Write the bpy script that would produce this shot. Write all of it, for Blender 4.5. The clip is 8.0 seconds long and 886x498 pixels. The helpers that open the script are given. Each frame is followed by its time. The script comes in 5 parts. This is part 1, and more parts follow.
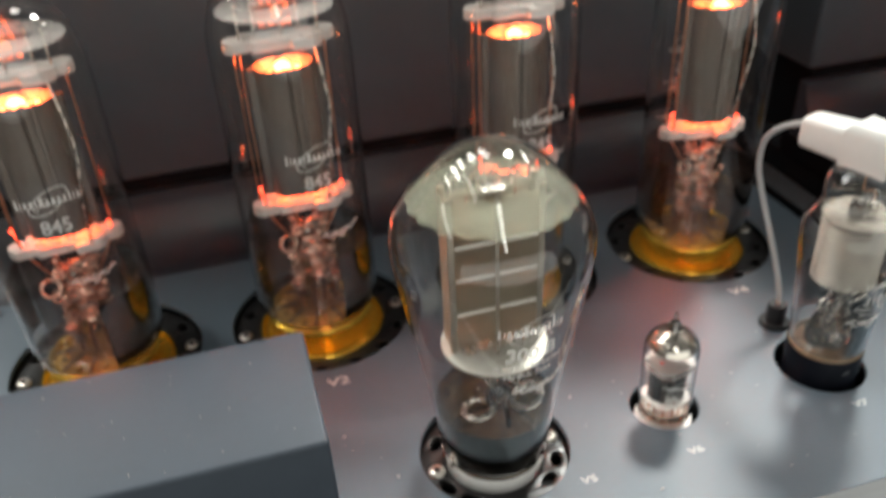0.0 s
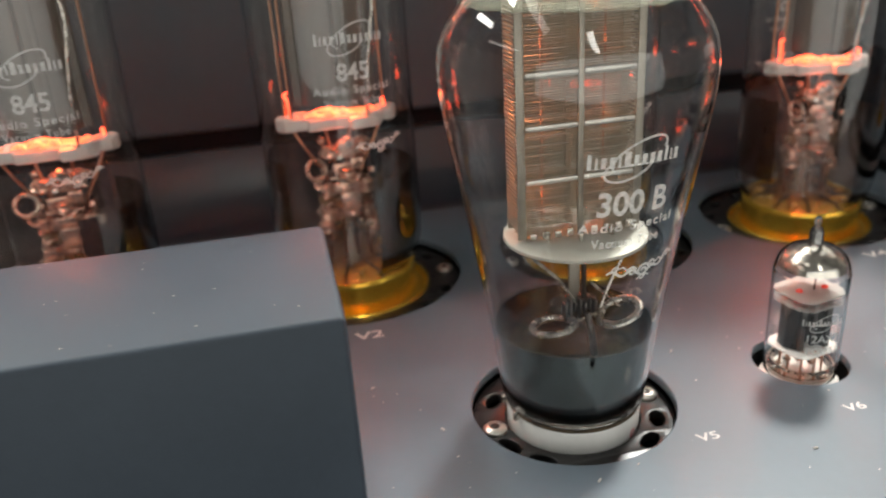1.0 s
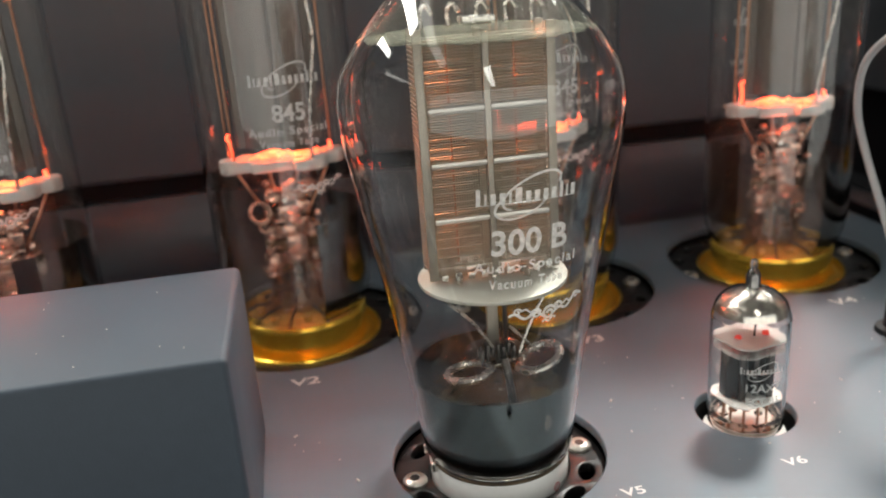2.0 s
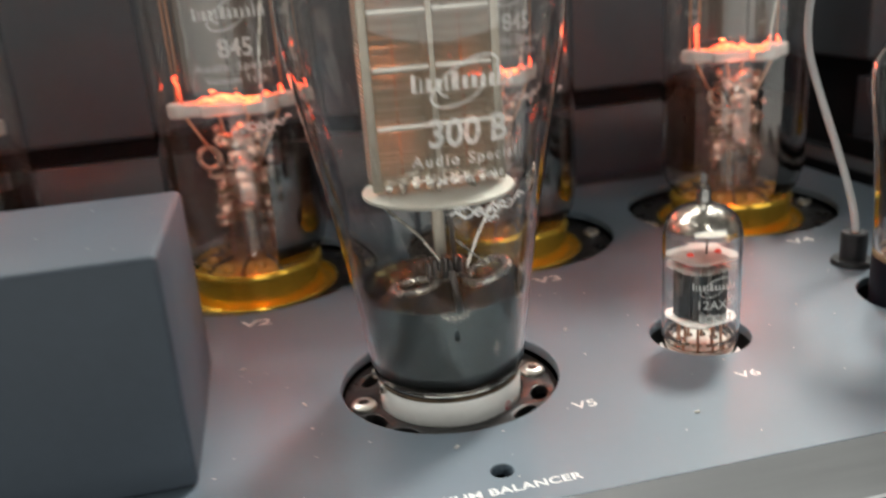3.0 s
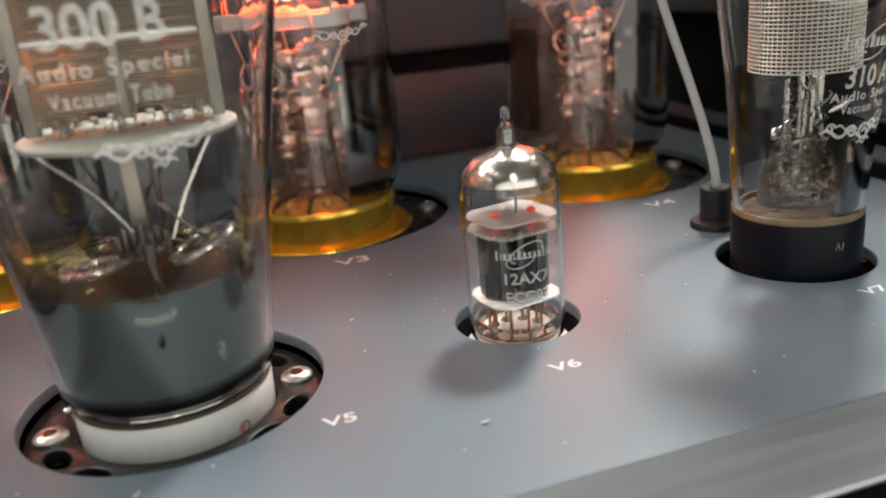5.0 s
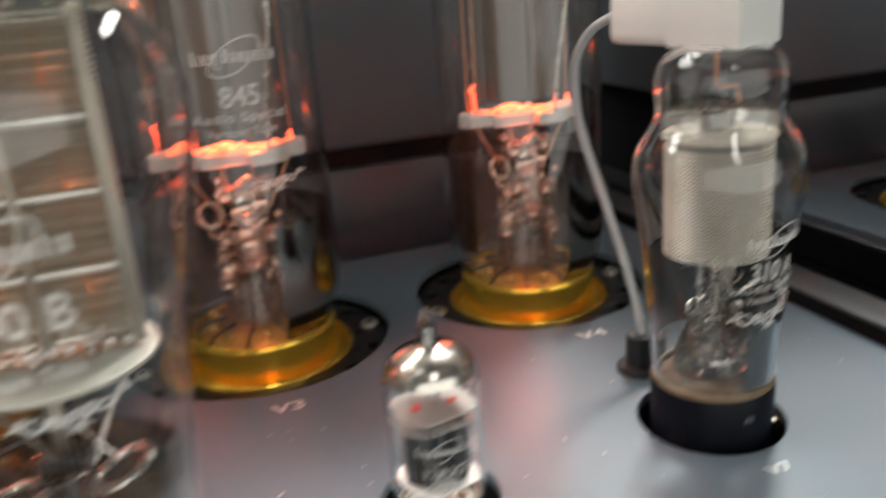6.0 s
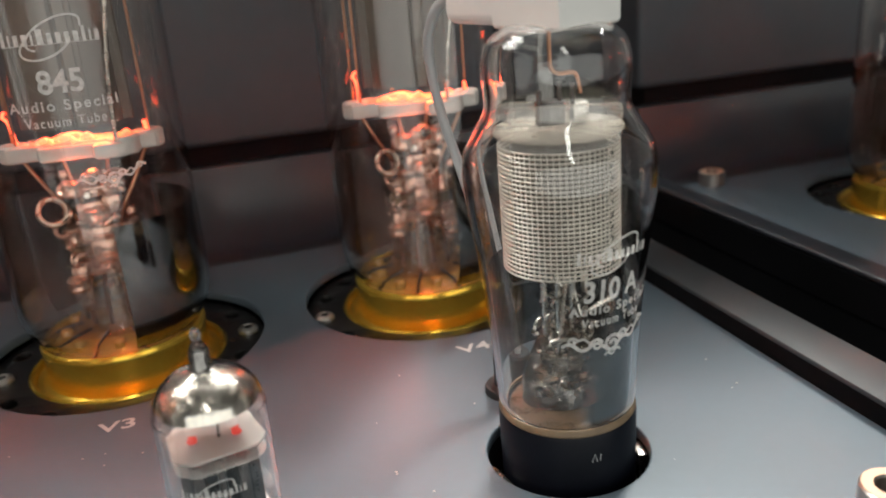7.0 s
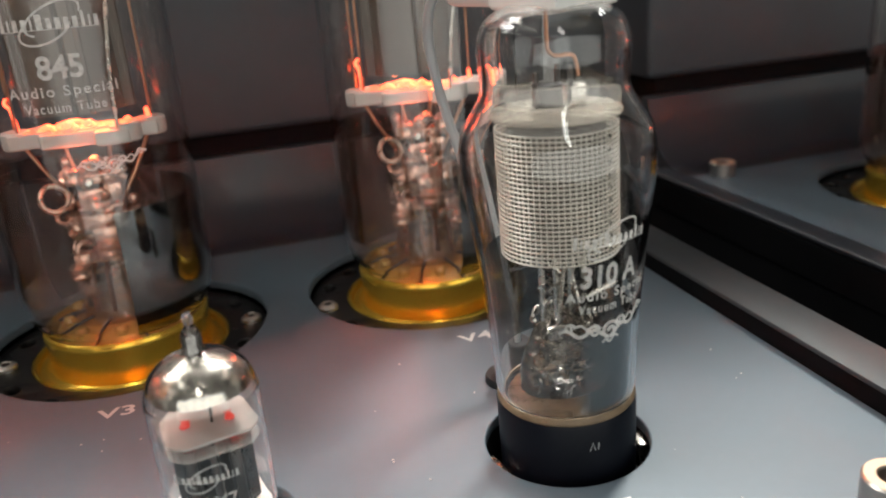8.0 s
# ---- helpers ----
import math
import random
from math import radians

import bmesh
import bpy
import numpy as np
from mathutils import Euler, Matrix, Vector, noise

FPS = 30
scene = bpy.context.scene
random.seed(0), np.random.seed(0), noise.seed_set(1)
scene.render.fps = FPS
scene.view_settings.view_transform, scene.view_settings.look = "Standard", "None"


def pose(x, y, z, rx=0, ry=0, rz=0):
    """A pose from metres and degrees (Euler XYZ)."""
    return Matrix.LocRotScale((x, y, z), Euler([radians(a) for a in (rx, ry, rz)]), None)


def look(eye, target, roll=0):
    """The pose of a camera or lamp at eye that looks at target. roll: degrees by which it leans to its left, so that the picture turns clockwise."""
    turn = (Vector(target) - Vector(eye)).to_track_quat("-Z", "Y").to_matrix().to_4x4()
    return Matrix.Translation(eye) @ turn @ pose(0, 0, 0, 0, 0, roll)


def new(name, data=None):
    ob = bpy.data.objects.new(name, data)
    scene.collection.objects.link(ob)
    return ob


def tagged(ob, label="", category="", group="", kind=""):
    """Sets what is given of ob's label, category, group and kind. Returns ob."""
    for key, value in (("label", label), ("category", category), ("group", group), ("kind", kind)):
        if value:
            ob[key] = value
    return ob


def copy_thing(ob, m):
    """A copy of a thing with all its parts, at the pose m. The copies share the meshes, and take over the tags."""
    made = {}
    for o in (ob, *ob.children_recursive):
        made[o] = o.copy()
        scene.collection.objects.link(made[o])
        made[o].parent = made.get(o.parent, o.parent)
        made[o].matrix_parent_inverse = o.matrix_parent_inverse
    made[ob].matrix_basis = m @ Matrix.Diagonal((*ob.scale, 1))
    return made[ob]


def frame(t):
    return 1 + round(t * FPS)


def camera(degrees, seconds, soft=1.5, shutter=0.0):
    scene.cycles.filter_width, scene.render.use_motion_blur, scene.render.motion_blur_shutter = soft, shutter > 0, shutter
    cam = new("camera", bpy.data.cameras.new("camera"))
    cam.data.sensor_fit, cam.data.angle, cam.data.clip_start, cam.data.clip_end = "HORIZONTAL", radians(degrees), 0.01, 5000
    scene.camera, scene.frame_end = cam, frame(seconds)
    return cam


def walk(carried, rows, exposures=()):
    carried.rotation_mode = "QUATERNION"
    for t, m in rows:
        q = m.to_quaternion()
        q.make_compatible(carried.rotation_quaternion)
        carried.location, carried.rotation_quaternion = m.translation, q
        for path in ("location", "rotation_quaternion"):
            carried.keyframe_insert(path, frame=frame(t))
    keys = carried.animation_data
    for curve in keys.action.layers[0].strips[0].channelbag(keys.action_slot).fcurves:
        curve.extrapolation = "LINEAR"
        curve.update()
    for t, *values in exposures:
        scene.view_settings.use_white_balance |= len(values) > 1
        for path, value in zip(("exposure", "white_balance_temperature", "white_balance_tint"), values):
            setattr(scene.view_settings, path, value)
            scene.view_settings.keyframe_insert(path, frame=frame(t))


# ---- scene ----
cam = camera(57.3, 8.0, soft=1.8, shutter=0.45)
cam.data.dof.use_dof, cam.data.dof.focus_distance, cam.data.dof.aperture_fstop = True, 0.192, 15.5
PATH = [
    (0, (-0.0224, -0.2718, 0.2399), (0.0427, -0.0283, 0.0772), -2.92),
    (0.2, (-0.0221, -0.2754, 0.2077), (0.0409, -0.0246, 0.0557), -3.28),
    (0.5, (-0.0301, -0.2729, 0.1773), (0.0297, -0.0132, 0.0395), -3.44),
    (0.8, (-0.0289, -0.2539, 0.1484), (0.0284, 0.0121, 0.0221), -3.58),
    (1, (-0.0223, -0.2466, 0.1366), (0.0323, 0.0236, 0.0182), -3.62),
    (1.2, (-0.0100, -0.2444, 0.1304), (0.0406, 0.0291, 0.0181), -3.75),
    (1.5, (0.0029, -0.2426, 0.1273), (0.0499, 0.0350, 0.0237), -3.99),
    (1.7, (0.0080, -0.2431, 0.1298), (0.0543, 0.0352, 0.0279), -4.11),
    (2.8, (0.0085, -0.2600, 0.1157), (0.0610, 0.0196, 0.0203), -4.32),
    (3, (0.0140, -0.2528, 0.1031), (0.0691, 0.0262, 0.0076), -4.48),
    (3.5, (0.0309, -0.2377, 0.0858), (0.0955, 0.0388, -0.0109), -4.52),
    (4, (0.0509, -0.2239, 0.0789), (0.1231, 0.0507, -0.0180), -4.73),
    (4.2, (0.0557, -0.2203, 0.0770), (0.1291, 0.0541, -0.0195), -4.90),
    (5.3, (0.0646, -0.2144, 0.0749), (0.1478, 0.0570, -0.0221), -5.03),
    (5.5, (0.0654, -0.2143, 0.0763), (0.1501, 0.0567, -0.0206), -4.94),
    (5.7, (0.0676, -0.2146, 0.0871), (0.1534, 0.0556, -0.0111), -4.96),
    (5.8, (0.0687, -0.2139, 0.0956), (0.1566, 0.0560, -0.0015), -4.81),
    (5.9, (0.0694, -0.2136, 0.1073), (0.1606, 0.0553, 0.0103), -4.41),
    (6, (0.0791, -0.2115, 0.1155), (0.1703, 0.0571, 0.0180), -4.47),
    (6.1, (0.0890, -0.2100, 0.1176), (0.1799, 0.0586, 0.0196), -4.34),
    (6.2, (0.0960, -0.2064, 0.1159), (0.1875, 0.0617, 0.0171), -4.07),
    (6.3, (0.1027, -0.2026, 0.1139), (0.1930, 0.0657, 0.0148), -4.09),
    (6.5, (0.1166, -0.2027, 0.1106), (0.2066, 0.0658, 0.0116), -4.25),
    (7, (0.1312, -0.2037, 0.1085), (0.2128, 0.0667, 0.0074), -4.43),
    (7.5, (0.1363, -0.2016, 0.1048), (0.2156, 0.0692, 0.0027), -4.35),
    (8, (0.1352, -0.2037, 0.1056), (0.2110, 0.0679, 0.0033), -4.66),
]
walk(cam, [(t, look(eye, target, roll)) for t, eye, target, roll in PATH],
     exposures=[(0.0, -0.26), (1.0, -0.21), (1.7, -0.15), (3.0, -0.10), (4.2, -0.10), (5.4, -0.15), (6.5, -0.10), (8.0, -0.04)])

# ---- light ----
world = bpy.data.worlds.new("world")
scene.world = world
world.use_nodes = True
world.node_tree.nodes["Background"].inputs[0].default_value = (0.02, 0.021, 0.023, 1)
world.node_tree.nodes["Background"].inputs[1].default_value = 1.0
scene.view_settings.exposure = 0.0

CEILING_Z = 1.55


def ceiling_lamp(x, y, watts, sx=1.2, sy=0.14, turn=0.0, colour=(0.985, 0.995, 0.940)):
    data = bpy.data.lights.new("ceiling_lamp", "AREA")
    data.shape, data.size, data.size_y, data.energy, data.color = "RECTANGLE", sx, sy, watts, colour
    ob = new("ceiling_lamp", data)
    ob.matrix_world = pose(x, y, CEILING_Z - 0.05, 0, 0, turn)
    return ob


# x, y, watts, turn, length, width
LAMPS = [
    (-1.5, 1.30, 12.0, 90, 1.2, 0.14), (-0.55, 1.30, 14.0, 90, 1.2, 0.14), (-0.15, 1.30, 14.0, 90, 1.2, 0.14), (0.25, 1.30, 12.0, 90, 1.2, 0.14), (1.7, 1.30, 16.0, 90, 1.2, 0.14),
    # 28 W lifts the cover top, 5.5 W the front faces; both added
    (0.92, 0.88, 60.0, 45, 0.32, 0.24), (-0.95, 0.90, 28.0, 90, 1.2, 0.14),
    (-0.75, -0.05, 1.2, 90, 1.2, 0.14), (-1.9, -0.05, 1.5, 90, 1.2, 0.14), (0.0, -1.6, 5.5, 90, 1.2, 0.14),
]
for lx, ly, lw, lt, ls, lh in LAMPS:
    ceiling_lamp(lx, ly, lw, ls, lh, lt)

# added fill for front-facing sides, set in an unseen made-up window
fill_data = bpy.data.lights.new("front_fill", "AREA")
fill_data.shape, fill_data.size, fill_data.size_y, fill_data.energy, fill_data.color = "RECTANGLE", 6.0, 2.1, 56.0, (0.985, 0.995, 0.940)
new("front_fill", fill_data).matrix_world = pose(0.0, -2.52, 0.37, 90, 0, 0)


# the glow that the filaments of the big valves throw down past their lower spacers
GLOWS = [(-0.0992, 0.0525), (0.0010, 0.0525), (0.1013, 0.0525), (0.2018, 0.0525), (0.4208, 0.0525)]
for gx, gy in GLOWS:
    data = bpy.data.lights.new("filament_glow", "POINT")
    data.energy, data.shadow_soft_size, data.color = 0.009, 0.0, (1.0, 0.14, 0.05)
    new("filament_glow", data).location = (gx - 0.0030, gy - 0.0062, 0.0575)
    data = bpy.data.lights.new("mouth_glow", "POINT")
    data.energy, data.shadow_soft_size, data.color = 0.016, 0.0, (1.0, 0.30, 0.11)
    new("mouth_glow", data).location = (gx - 0.0010, gy - 0.0060, 0.1312)
    # an added spot throws the red patch down on one side
    data = bpy.data.lights.new("red_patch_spot", "SPOT")
    data.energy, data.shadow_soft_size, data.color = 0.105, 0.0, (1.0, 0.13, 0.045)
    data.spot_size, data.spot_blend = radians(58), 0.55
    eye = Vector((gx - 0.0060, gy - 0.0066, 0.0600))
    new("red_patch_spot", data).matrix_world = look(eye, eye + Vector((-0.074, -0.068, -0.080)))

# the dull filaments inside the mesh plate of the balloon triode
for fx, watts in ((-0.0095, 0.010), (0.0104, 0.003)):
    for fz in (0.0650, 0.0840, 0.1030):
        data = bpy.data.lights.new("filament_glow", "POINT")
        data.energy, data.shadow_soft_size, data.color = watts, 0.0, (1.0, 0.30, 0.11)
        new("filament_glow", data).location = (0.0516 + fx, -0.0577 + 0.0042, fz)


# ---- materials ----
def material(name, colour, rough=0.5, metal=0.0, vary=0.15, scale=120.0, bump=0.0, bump_scale=900.0,
             spec=0.5, coat=0.0, rough_vary=0.08, stretch=(1, 1, 1), emit=None, strength=0.0, second=None):
    m = bpy.data.materials.new(name)
    m.use_nodes = True
    nt = m.node_tree
    b = nt.nodes["Principled BSDF"]
    b.inputs["Roughness"].default_value, b.inputs["Metallic"].default_value = rough, metal
    b.inputs["Specular IOR Level"].default_value = spec
    b.inputs["Coat Weight"].default_value = coat
    b.inputs["Coat Roughness"].default_value = 0.15
    tc = nt.nodes.new("ShaderNodeTexCoord")
    mp = nt.nodes.new("ShaderNodeMapping")
    mp.inputs["Scale"].default_value = stretch
    nt.links.new(tc.outputs["Object"], mp.inputs["Vector"])
    n1 = nt.nodes.new("ShaderNodeTexNoise")
    n1.inputs["Scale"].default_value, n1.inputs["Detail"].default_value = scale, 4.0
    n2 = nt.nodes.new("ShaderNodeTexNoise")
    n2.inputs["Scale"].default_value, n2.inputs["Detail"].default_value = scale * 9.0, 3.0
    nt.links.new(mp.outputs["Vector"], n1.inputs["Vector"])
    nt.links.new(mp.outputs["Vector"], n2.inputs["Vector"])
    add = nt.nodes.new("ShaderNodeMath")
    add.operation = "MULTIPLY_ADD"
    nt.links.new(n2.outputs["Fac"], add.inputs[0])
    add.inputs[1].default_value = 0.5
    nt.links.new(n1.outputs["Fac"], add.inputs[2])
    ramp = nt.nodes.new("ShaderNodeValToRGB")
    other = second or tuple(c * (1 - vary) for c in colour)
    lift = tuple(min(1, c * (1 + vary)) for c in colour)
    ramp.color_ramp.elements[0].position, ramp.color_ramp.elements[1].position = 0.45, 1.0
    ramp.color_ramp.elements[0].color, ramp.color_ramp.elements[1].color = (*other, 1), (*lift, 1)
    nt.links.new(add.outputs[0], ramp.inputs["Fac"])
    nt.links.new(ramp.outputs["Color"], b.inputs["Base Color"])
    mr = nt.nodes.new("ShaderNodeMapRange")
    mr.inputs["From Min"].default_value, mr.inputs["From Max"].default_value = 0.45, 1.0
    mr.inputs["To Min"].default_value = max(0.01, rough - rough_vary)
    mr.inputs["To Max"].default_value = min(1, rough + rough_vary)
    nt.links.new(add.outputs[0], mr.inputs["Value"])
    nt.links.new(mr.outputs["Result"], b.inputs["Roughness"])
    if bump:
        n3 = nt.nodes.new("ShaderNodeTexNoise")
        n3.inputs["Scale"].default_value, n3.inputs["Detail"].default_value = bump_scale, 3.0
        nt.links.new(mp.outputs["Vector"], n3.inputs["Vector"])
        bp = nt.nodes.new("ShaderNodeBump")
        bp.inputs["Strength"].default_value, bp.inputs["Distance"].default_value = bump, 0.0004
        nt.links.new(n3.outputs["Fac"], bp.inputs["Height"])
        nt.links.new(bp.outputs["Normal"], b.inputs["Normal"])
    if emit:
        b.inputs["Emission Color"].default_value, b.inputs["Emission Strength"].default_value = (*emit, 1), strength
    return m


def glass_material(name, tint=(0.97, 0.97, 0.96), gloss=(0.95, 0.97, 1.0), rough=0.015, boost=1.0):
    """Thin blown glass: clear straight through, mirror-like by the angle."""
    m = bpy.data.materials.new(name)
    m.use_nodes = True
    nt = m.node_tree
    nt.nodes.remove(nt.nodes["Principled BSDF"])
    out = nt.nodes["Material Output"]
    clear, shine, mix = (nt.nodes.new(k) for k in ("ShaderNodeBsdfTransparent", "ShaderNodeBsdfGlossy", "ShaderNodeMixShader"))
    clear.inputs["Color"].default_value = (*tint, 1)
    shine.inputs["Color"].default_value, shine.inputs["Roughness"].default_value = (*gloss, 1), rough
    fr = nt.nodes.new("ShaderNodeLayerWeight")
    fr.inputs["Blend"].default_value = 0.5
    power = nt.nodes.new("ShaderNodeMath")
    power.operation = "POWER"
    power.inputs[1].default_value = 3.5
    nt.links.new(fr.outputs["Facing"], power.inputs[0])
    mul = nt.nodes.new("ShaderNodeMath")
    mul.operation, mul.use_clamp = "MULTIPLY_ADD", True
    mul.inputs[1].default_value, mul.inputs[2].default_value = 0.85 * boost, 0.045 * boost
    nt.links.new(power.outputs[0], mul.inputs[0])
    n = nt.nodes.new("ShaderNodeTexNoise")
    n.inputs["Scale"].default_value, n.inputs["Detail"].default_value = 60.0, 1.0
    tc = nt.nodes.new("ShaderNodeTexCoord")
    nt.links.new(tc.outputs["Object"], n.inputs["Vector"])
    bp = nt.nodes.new("ShaderNodeBump")
    bp.inputs["Strength"].default_value, bp.inputs["Distance"].default_value = 0.12, 0.002
    nt.links.new(n.outputs["Fac"], bp.inputs["Height"])
    nt.links.new(bp.outputs["Normal"], shine.inputs["Normal"])
    nt.links.new(mul.outputs[0], mix.inputs[0])
    nt.links.new(clear.outputs[0], mix.inputs[1])
    nt.links.new(shine.outputs[0], mix.inputs[2])
    nt.links.new(mix.outputs[0], out.inputs["Surface"])
    return m


def veil_material(name, colour, cover, rough=0.4, metal=0.0, scale=150.0, low=0.35, high=0.65, axis_fade=None, axis="Z", pass_light=0.0):
    """A film that covers partly: print on glass, getter flash or thin mica. axis_fade: heights at which it starts and ends."""
    m = material(name, colour, rough, metal, vary=0.12, scale=scale)
    nt = m.node_tree
    b, out = nt.nodes["Principled BSDF"], nt.nodes["Material Output"]
    clear, mix = nt.nodes.new("ShaderNodeBsdfTransparent"), nt.nodes.new("ShaderNodeMixShader")
    tc, n, mr = (nt.nodes.new(k) for k in ("ShaderNodeTexCoord", "ShaderNodeTexNoise", "ShaderNodeMapRange"))
    n.inputs["Scale"].default_value, n.inputs["Detail"].default_value = scale, 5.0
    nt.links.new(tc.outputs["Object"], n.inputs["Vector"])
    mr.inputs["From Min"].default_value, mr.inputs["From Max"].default_value = low, high
    mr.inputs["To Min"].default_value, mr.inputs["To Max"].default_value = cover * 0.75, cover
    nt.links.new(n.outputs["Fac"], mr.inputs["Value"])
    last = mr.outputs["Result"]
    if axis_fade:
        sep = nt.nodes.new("ShaderNodeSeparateXYZ")
        nt.links.new(tc.outputs["Object"], sep.inputs[0])
        wob = nt.nodes.new("ShaderNodeMath")
        wob.operation = "MULTIPLY_ADD"
        nt.links.new(n.outputs["Fac"], wob.inputs[0])
        wob.inputs[1].default_value = (axis_fade[1] - axis_fade[0]) * 1.2
        nt.links.new(sep.outputs[axis], wob.inputs[2])
        fade = nt.nodes.new("ShaderNodeMapRange")
        fade.interpolation_type = "SMOOTHSTEP"
        fade.inputs["From Min"].default_value, fade.inputs["From Max"].default_value = axis_fade
        nt.links.new(wob.outputs[0], fade.inputs["Value"])
        mul = nt.nodes.new("ShaderNodeMath")
        mul.operation = "MULTIPLY"
        nt.links.new(last, mul.inputs[0])
        nt.links.new(fade.outputs["Result"], mul.inputs[1])
        last = mul.outputs[0]
    nt.links.new(last, mix.inputs[0])
    nt.links.new(clear.outputs[0], mix.inputs[1])
    body = b.outputs[0]
    if pass_light:
        glow_through, both = nt.nodes.new("ShaderNodeBsdfTranslucent"), nt.nodes.new("ShaderNodeMixShader")
        glow_through.inputs["Color"].default_value = (*colour, 1)
        both.inputs[0].default_value = pass_light
        nt.links.new(body, both.inputs[1])
        nt.links.new(glow_through.outputs[0], both.inputs[2])
        body = both.outputs[0]
    nt.links.new(body, mix.inputs[2])
    nt.links.new(mix.outputs[0], out.inputs["Surface"])
    return m


PLATE = material("satin_blue_grey_paint", (0.117, 0.150, 0.182), 0.46, 0.0, 0.05, 40, 0.05, 2500, spec=0.4, rough_vary=0.03)
COVER = material("dark_grey_paint", (0.055, 0.069, 0.088), 0.52, 0.0, 0.08, 40, 0.12, 2200, spec=0.28, rough_vary=0.04)
REAR = material("charcoal_paint", (0.048, 0.053, 0.062), 0.50, 0.0, 0.1, 25, 0.1, 2000, rough_vary=0.05)
TRIM = material("brushed_aluminium", (0.60, 0.61, 0.62), 0.40, 0.78, 0.1, 60, 0.08, 500, stretch=(0.04, 1, 1))
BLACK = material("black_paint", (0.006, 0.006, 0.007), 0.85, 0.0, 0.2, 80, spec=0.05)
# plate paint darkened to hold the rear panel's shade; left rail shares it
PANEL = material("shade_darkened_satin_paint", (0.030, 0.033, 0.041), 0.36, 0.0, 0.08, 30, 0.05, 2500, spec=0.45)
SOCKET = material("black_phenolic", (0.016, 0.015, 0.015), 0.32, 0.0, 0.2, 150, 0.1, 1200)
# near-black stands for the shade down in the socket wells
HOLE = material("cavity_shade_black", (0.004, 0.004, 0.004), 0.7)
SCREW = material("nickel_screw", (0.76, 0.72, 0.66), 0.36, 1.0, 0.1, 300)
GOLD = material("gold_plated_brass", (1.0, 0.62, 0.080), 0.21, 0.80, 0.04, 60, rough_vary=0.02)
CERAMIC = material("white_ceramic", (0.38, 0.365, 0.34), 0.45, 0.0, 0.06, 160, 0.08, 900)
PORCELAIN = material("glazed_porcelain", (0.90, 0.88, 0.84), 0.22, 0.0, 0.05, 60)
SCORCH = material("scorched_cement", (0.10, 0.065, 0.035), 0.55, 0.0, 0.5, 260, 0.2, 900, second=(0.02, 0.016, 0.012))
ANODE = material("grey_carbonised_plate", (0.100, 0.086, 0.075), 0.5, 0.4, 0.18, 90, 0.08, 900, stretch=(1, 1, 0.1))
NICKEL = material("nickel_wire", (0.60, 0.57, 0.52), 0.25, 1.0, 0.12, 300)
DARKMETAL = material("dark_oxidised_nickel", (0.10, 0.09, 0.085), 0.32, 1.0, 0.2, 300)
COPPER = material("copper_wire", (0.42, 0.22, 0.14), 0.35, 1.0, 0.2, 300)
MESH = material("woven_nickel_mesh", (0.40, 0.375, 0.335), 0.42, 0.45, 0.1, 250)
CAGE = material("bright_woven_wire", (0.47, 0.44, 0.385), 0.45, 0.55, 0.1, 250)
MICA = veil_material("mica", (0.80, 0.78, 0.74), 1.0, 0.5)
MICACLEAR = veil_material("clear_mica", (0.50, 0.48, 0.45), 0.38, 0.3)
MIRROR = material("getter_mirror", (0.275, 0.262, 0.228), 0.035, 1.0, 0.06, 120, rough_vary=0.015)
FLASH = veil_material("getter_flash", (0.30, 0.285, 0.265), 0.93, 0.06, 1.0, 60, 0.25, 0.42, axis_fade=(0.001, 0.008), axis="X")
FLASHBROWN = veil_material("brown_getter_flash", (0.050, 0.022, 0.014), 0.86, 0.2, 0.5, 60, 0.2, 0.5)
FLASHBACK = veil_material("smoky_getter_back", (0.020, 0.019, 0.017), 0.84, 0.15, 0.6, 60, 0.2, 0.5)
SMOKE = veil_material("brown_getter_smoke", (0.040, 0.026, 0.020), 0.62, 0.2, 0.4, 60, 0.2, 0.6)
STEM = glass_material("stem_glass", (0.82, 0.70, 0.62), (1, 0.95, 0.9), 0.08, 1.6)
PRINT = veil_material("white_print", (0.72, 0.71, 0.68), 0.74, 0.6, scale=900, pass_light=0.12)
WHITE = material("white_silkscreen", (0.64, 0.65, 0.64), 0.6, 0.0, 0.05, 900)
CAPWHITE = material("white_ptfe", (0.80, 0.79, 0.76), 0.45, 0.0, 0.03, 40)
BAKELITE = material("black_bakelite", (0.005, 0.006, 0.010), 0.36, 0.0, 0.2, 120, spec=0.14)
SLEEVE = material("grey_cable_sleeve", (0.42, 0.42, 0.42), 0.4, 0.0, 0.06, 200)
RUBBER = material("black_rubber", (0.012, 0.012, 0.013), 0.5)
TAN = material("tan_cement", (0.17, 0.115, 0.065), 0.5, 0.0, 0.3, 300)
REDINK = material("red_ink", (0.55, 0.03, 0.05), 0.6)
STANDOFF = material("nickel_standoff", (0.55, 0.50, 0.46), 0.35, 1.0, 0.1, 200)
COPPERTOP = material("copper_plated_face", (0.82, 0.50, 0.34), 0.55, 0.2, 0.1, 200)
FILAMENT = material("hot_filament", (0.1, 0.03, 0.01), 0.5, emit=(1.0, 0.07, 0.028), strength=8.0)
HOTWHITE = material("hot_plate_mouth", (0.1, 0.03, 0.01), 0.5, emit=(1.0, 0.26, 0.08), strength=18.0)
DULLRED = material("warm_heater", (0.1, 0.02, 0.01), 0.5, emit=(1.0, 0.04, 0.02), strength=4.0)
HEATERTIP = material("heater_tip_glow", (0.1, 0.02, 0.01), 0.5, emit=(1.0, 0.06, 0.04), strength=0.55)
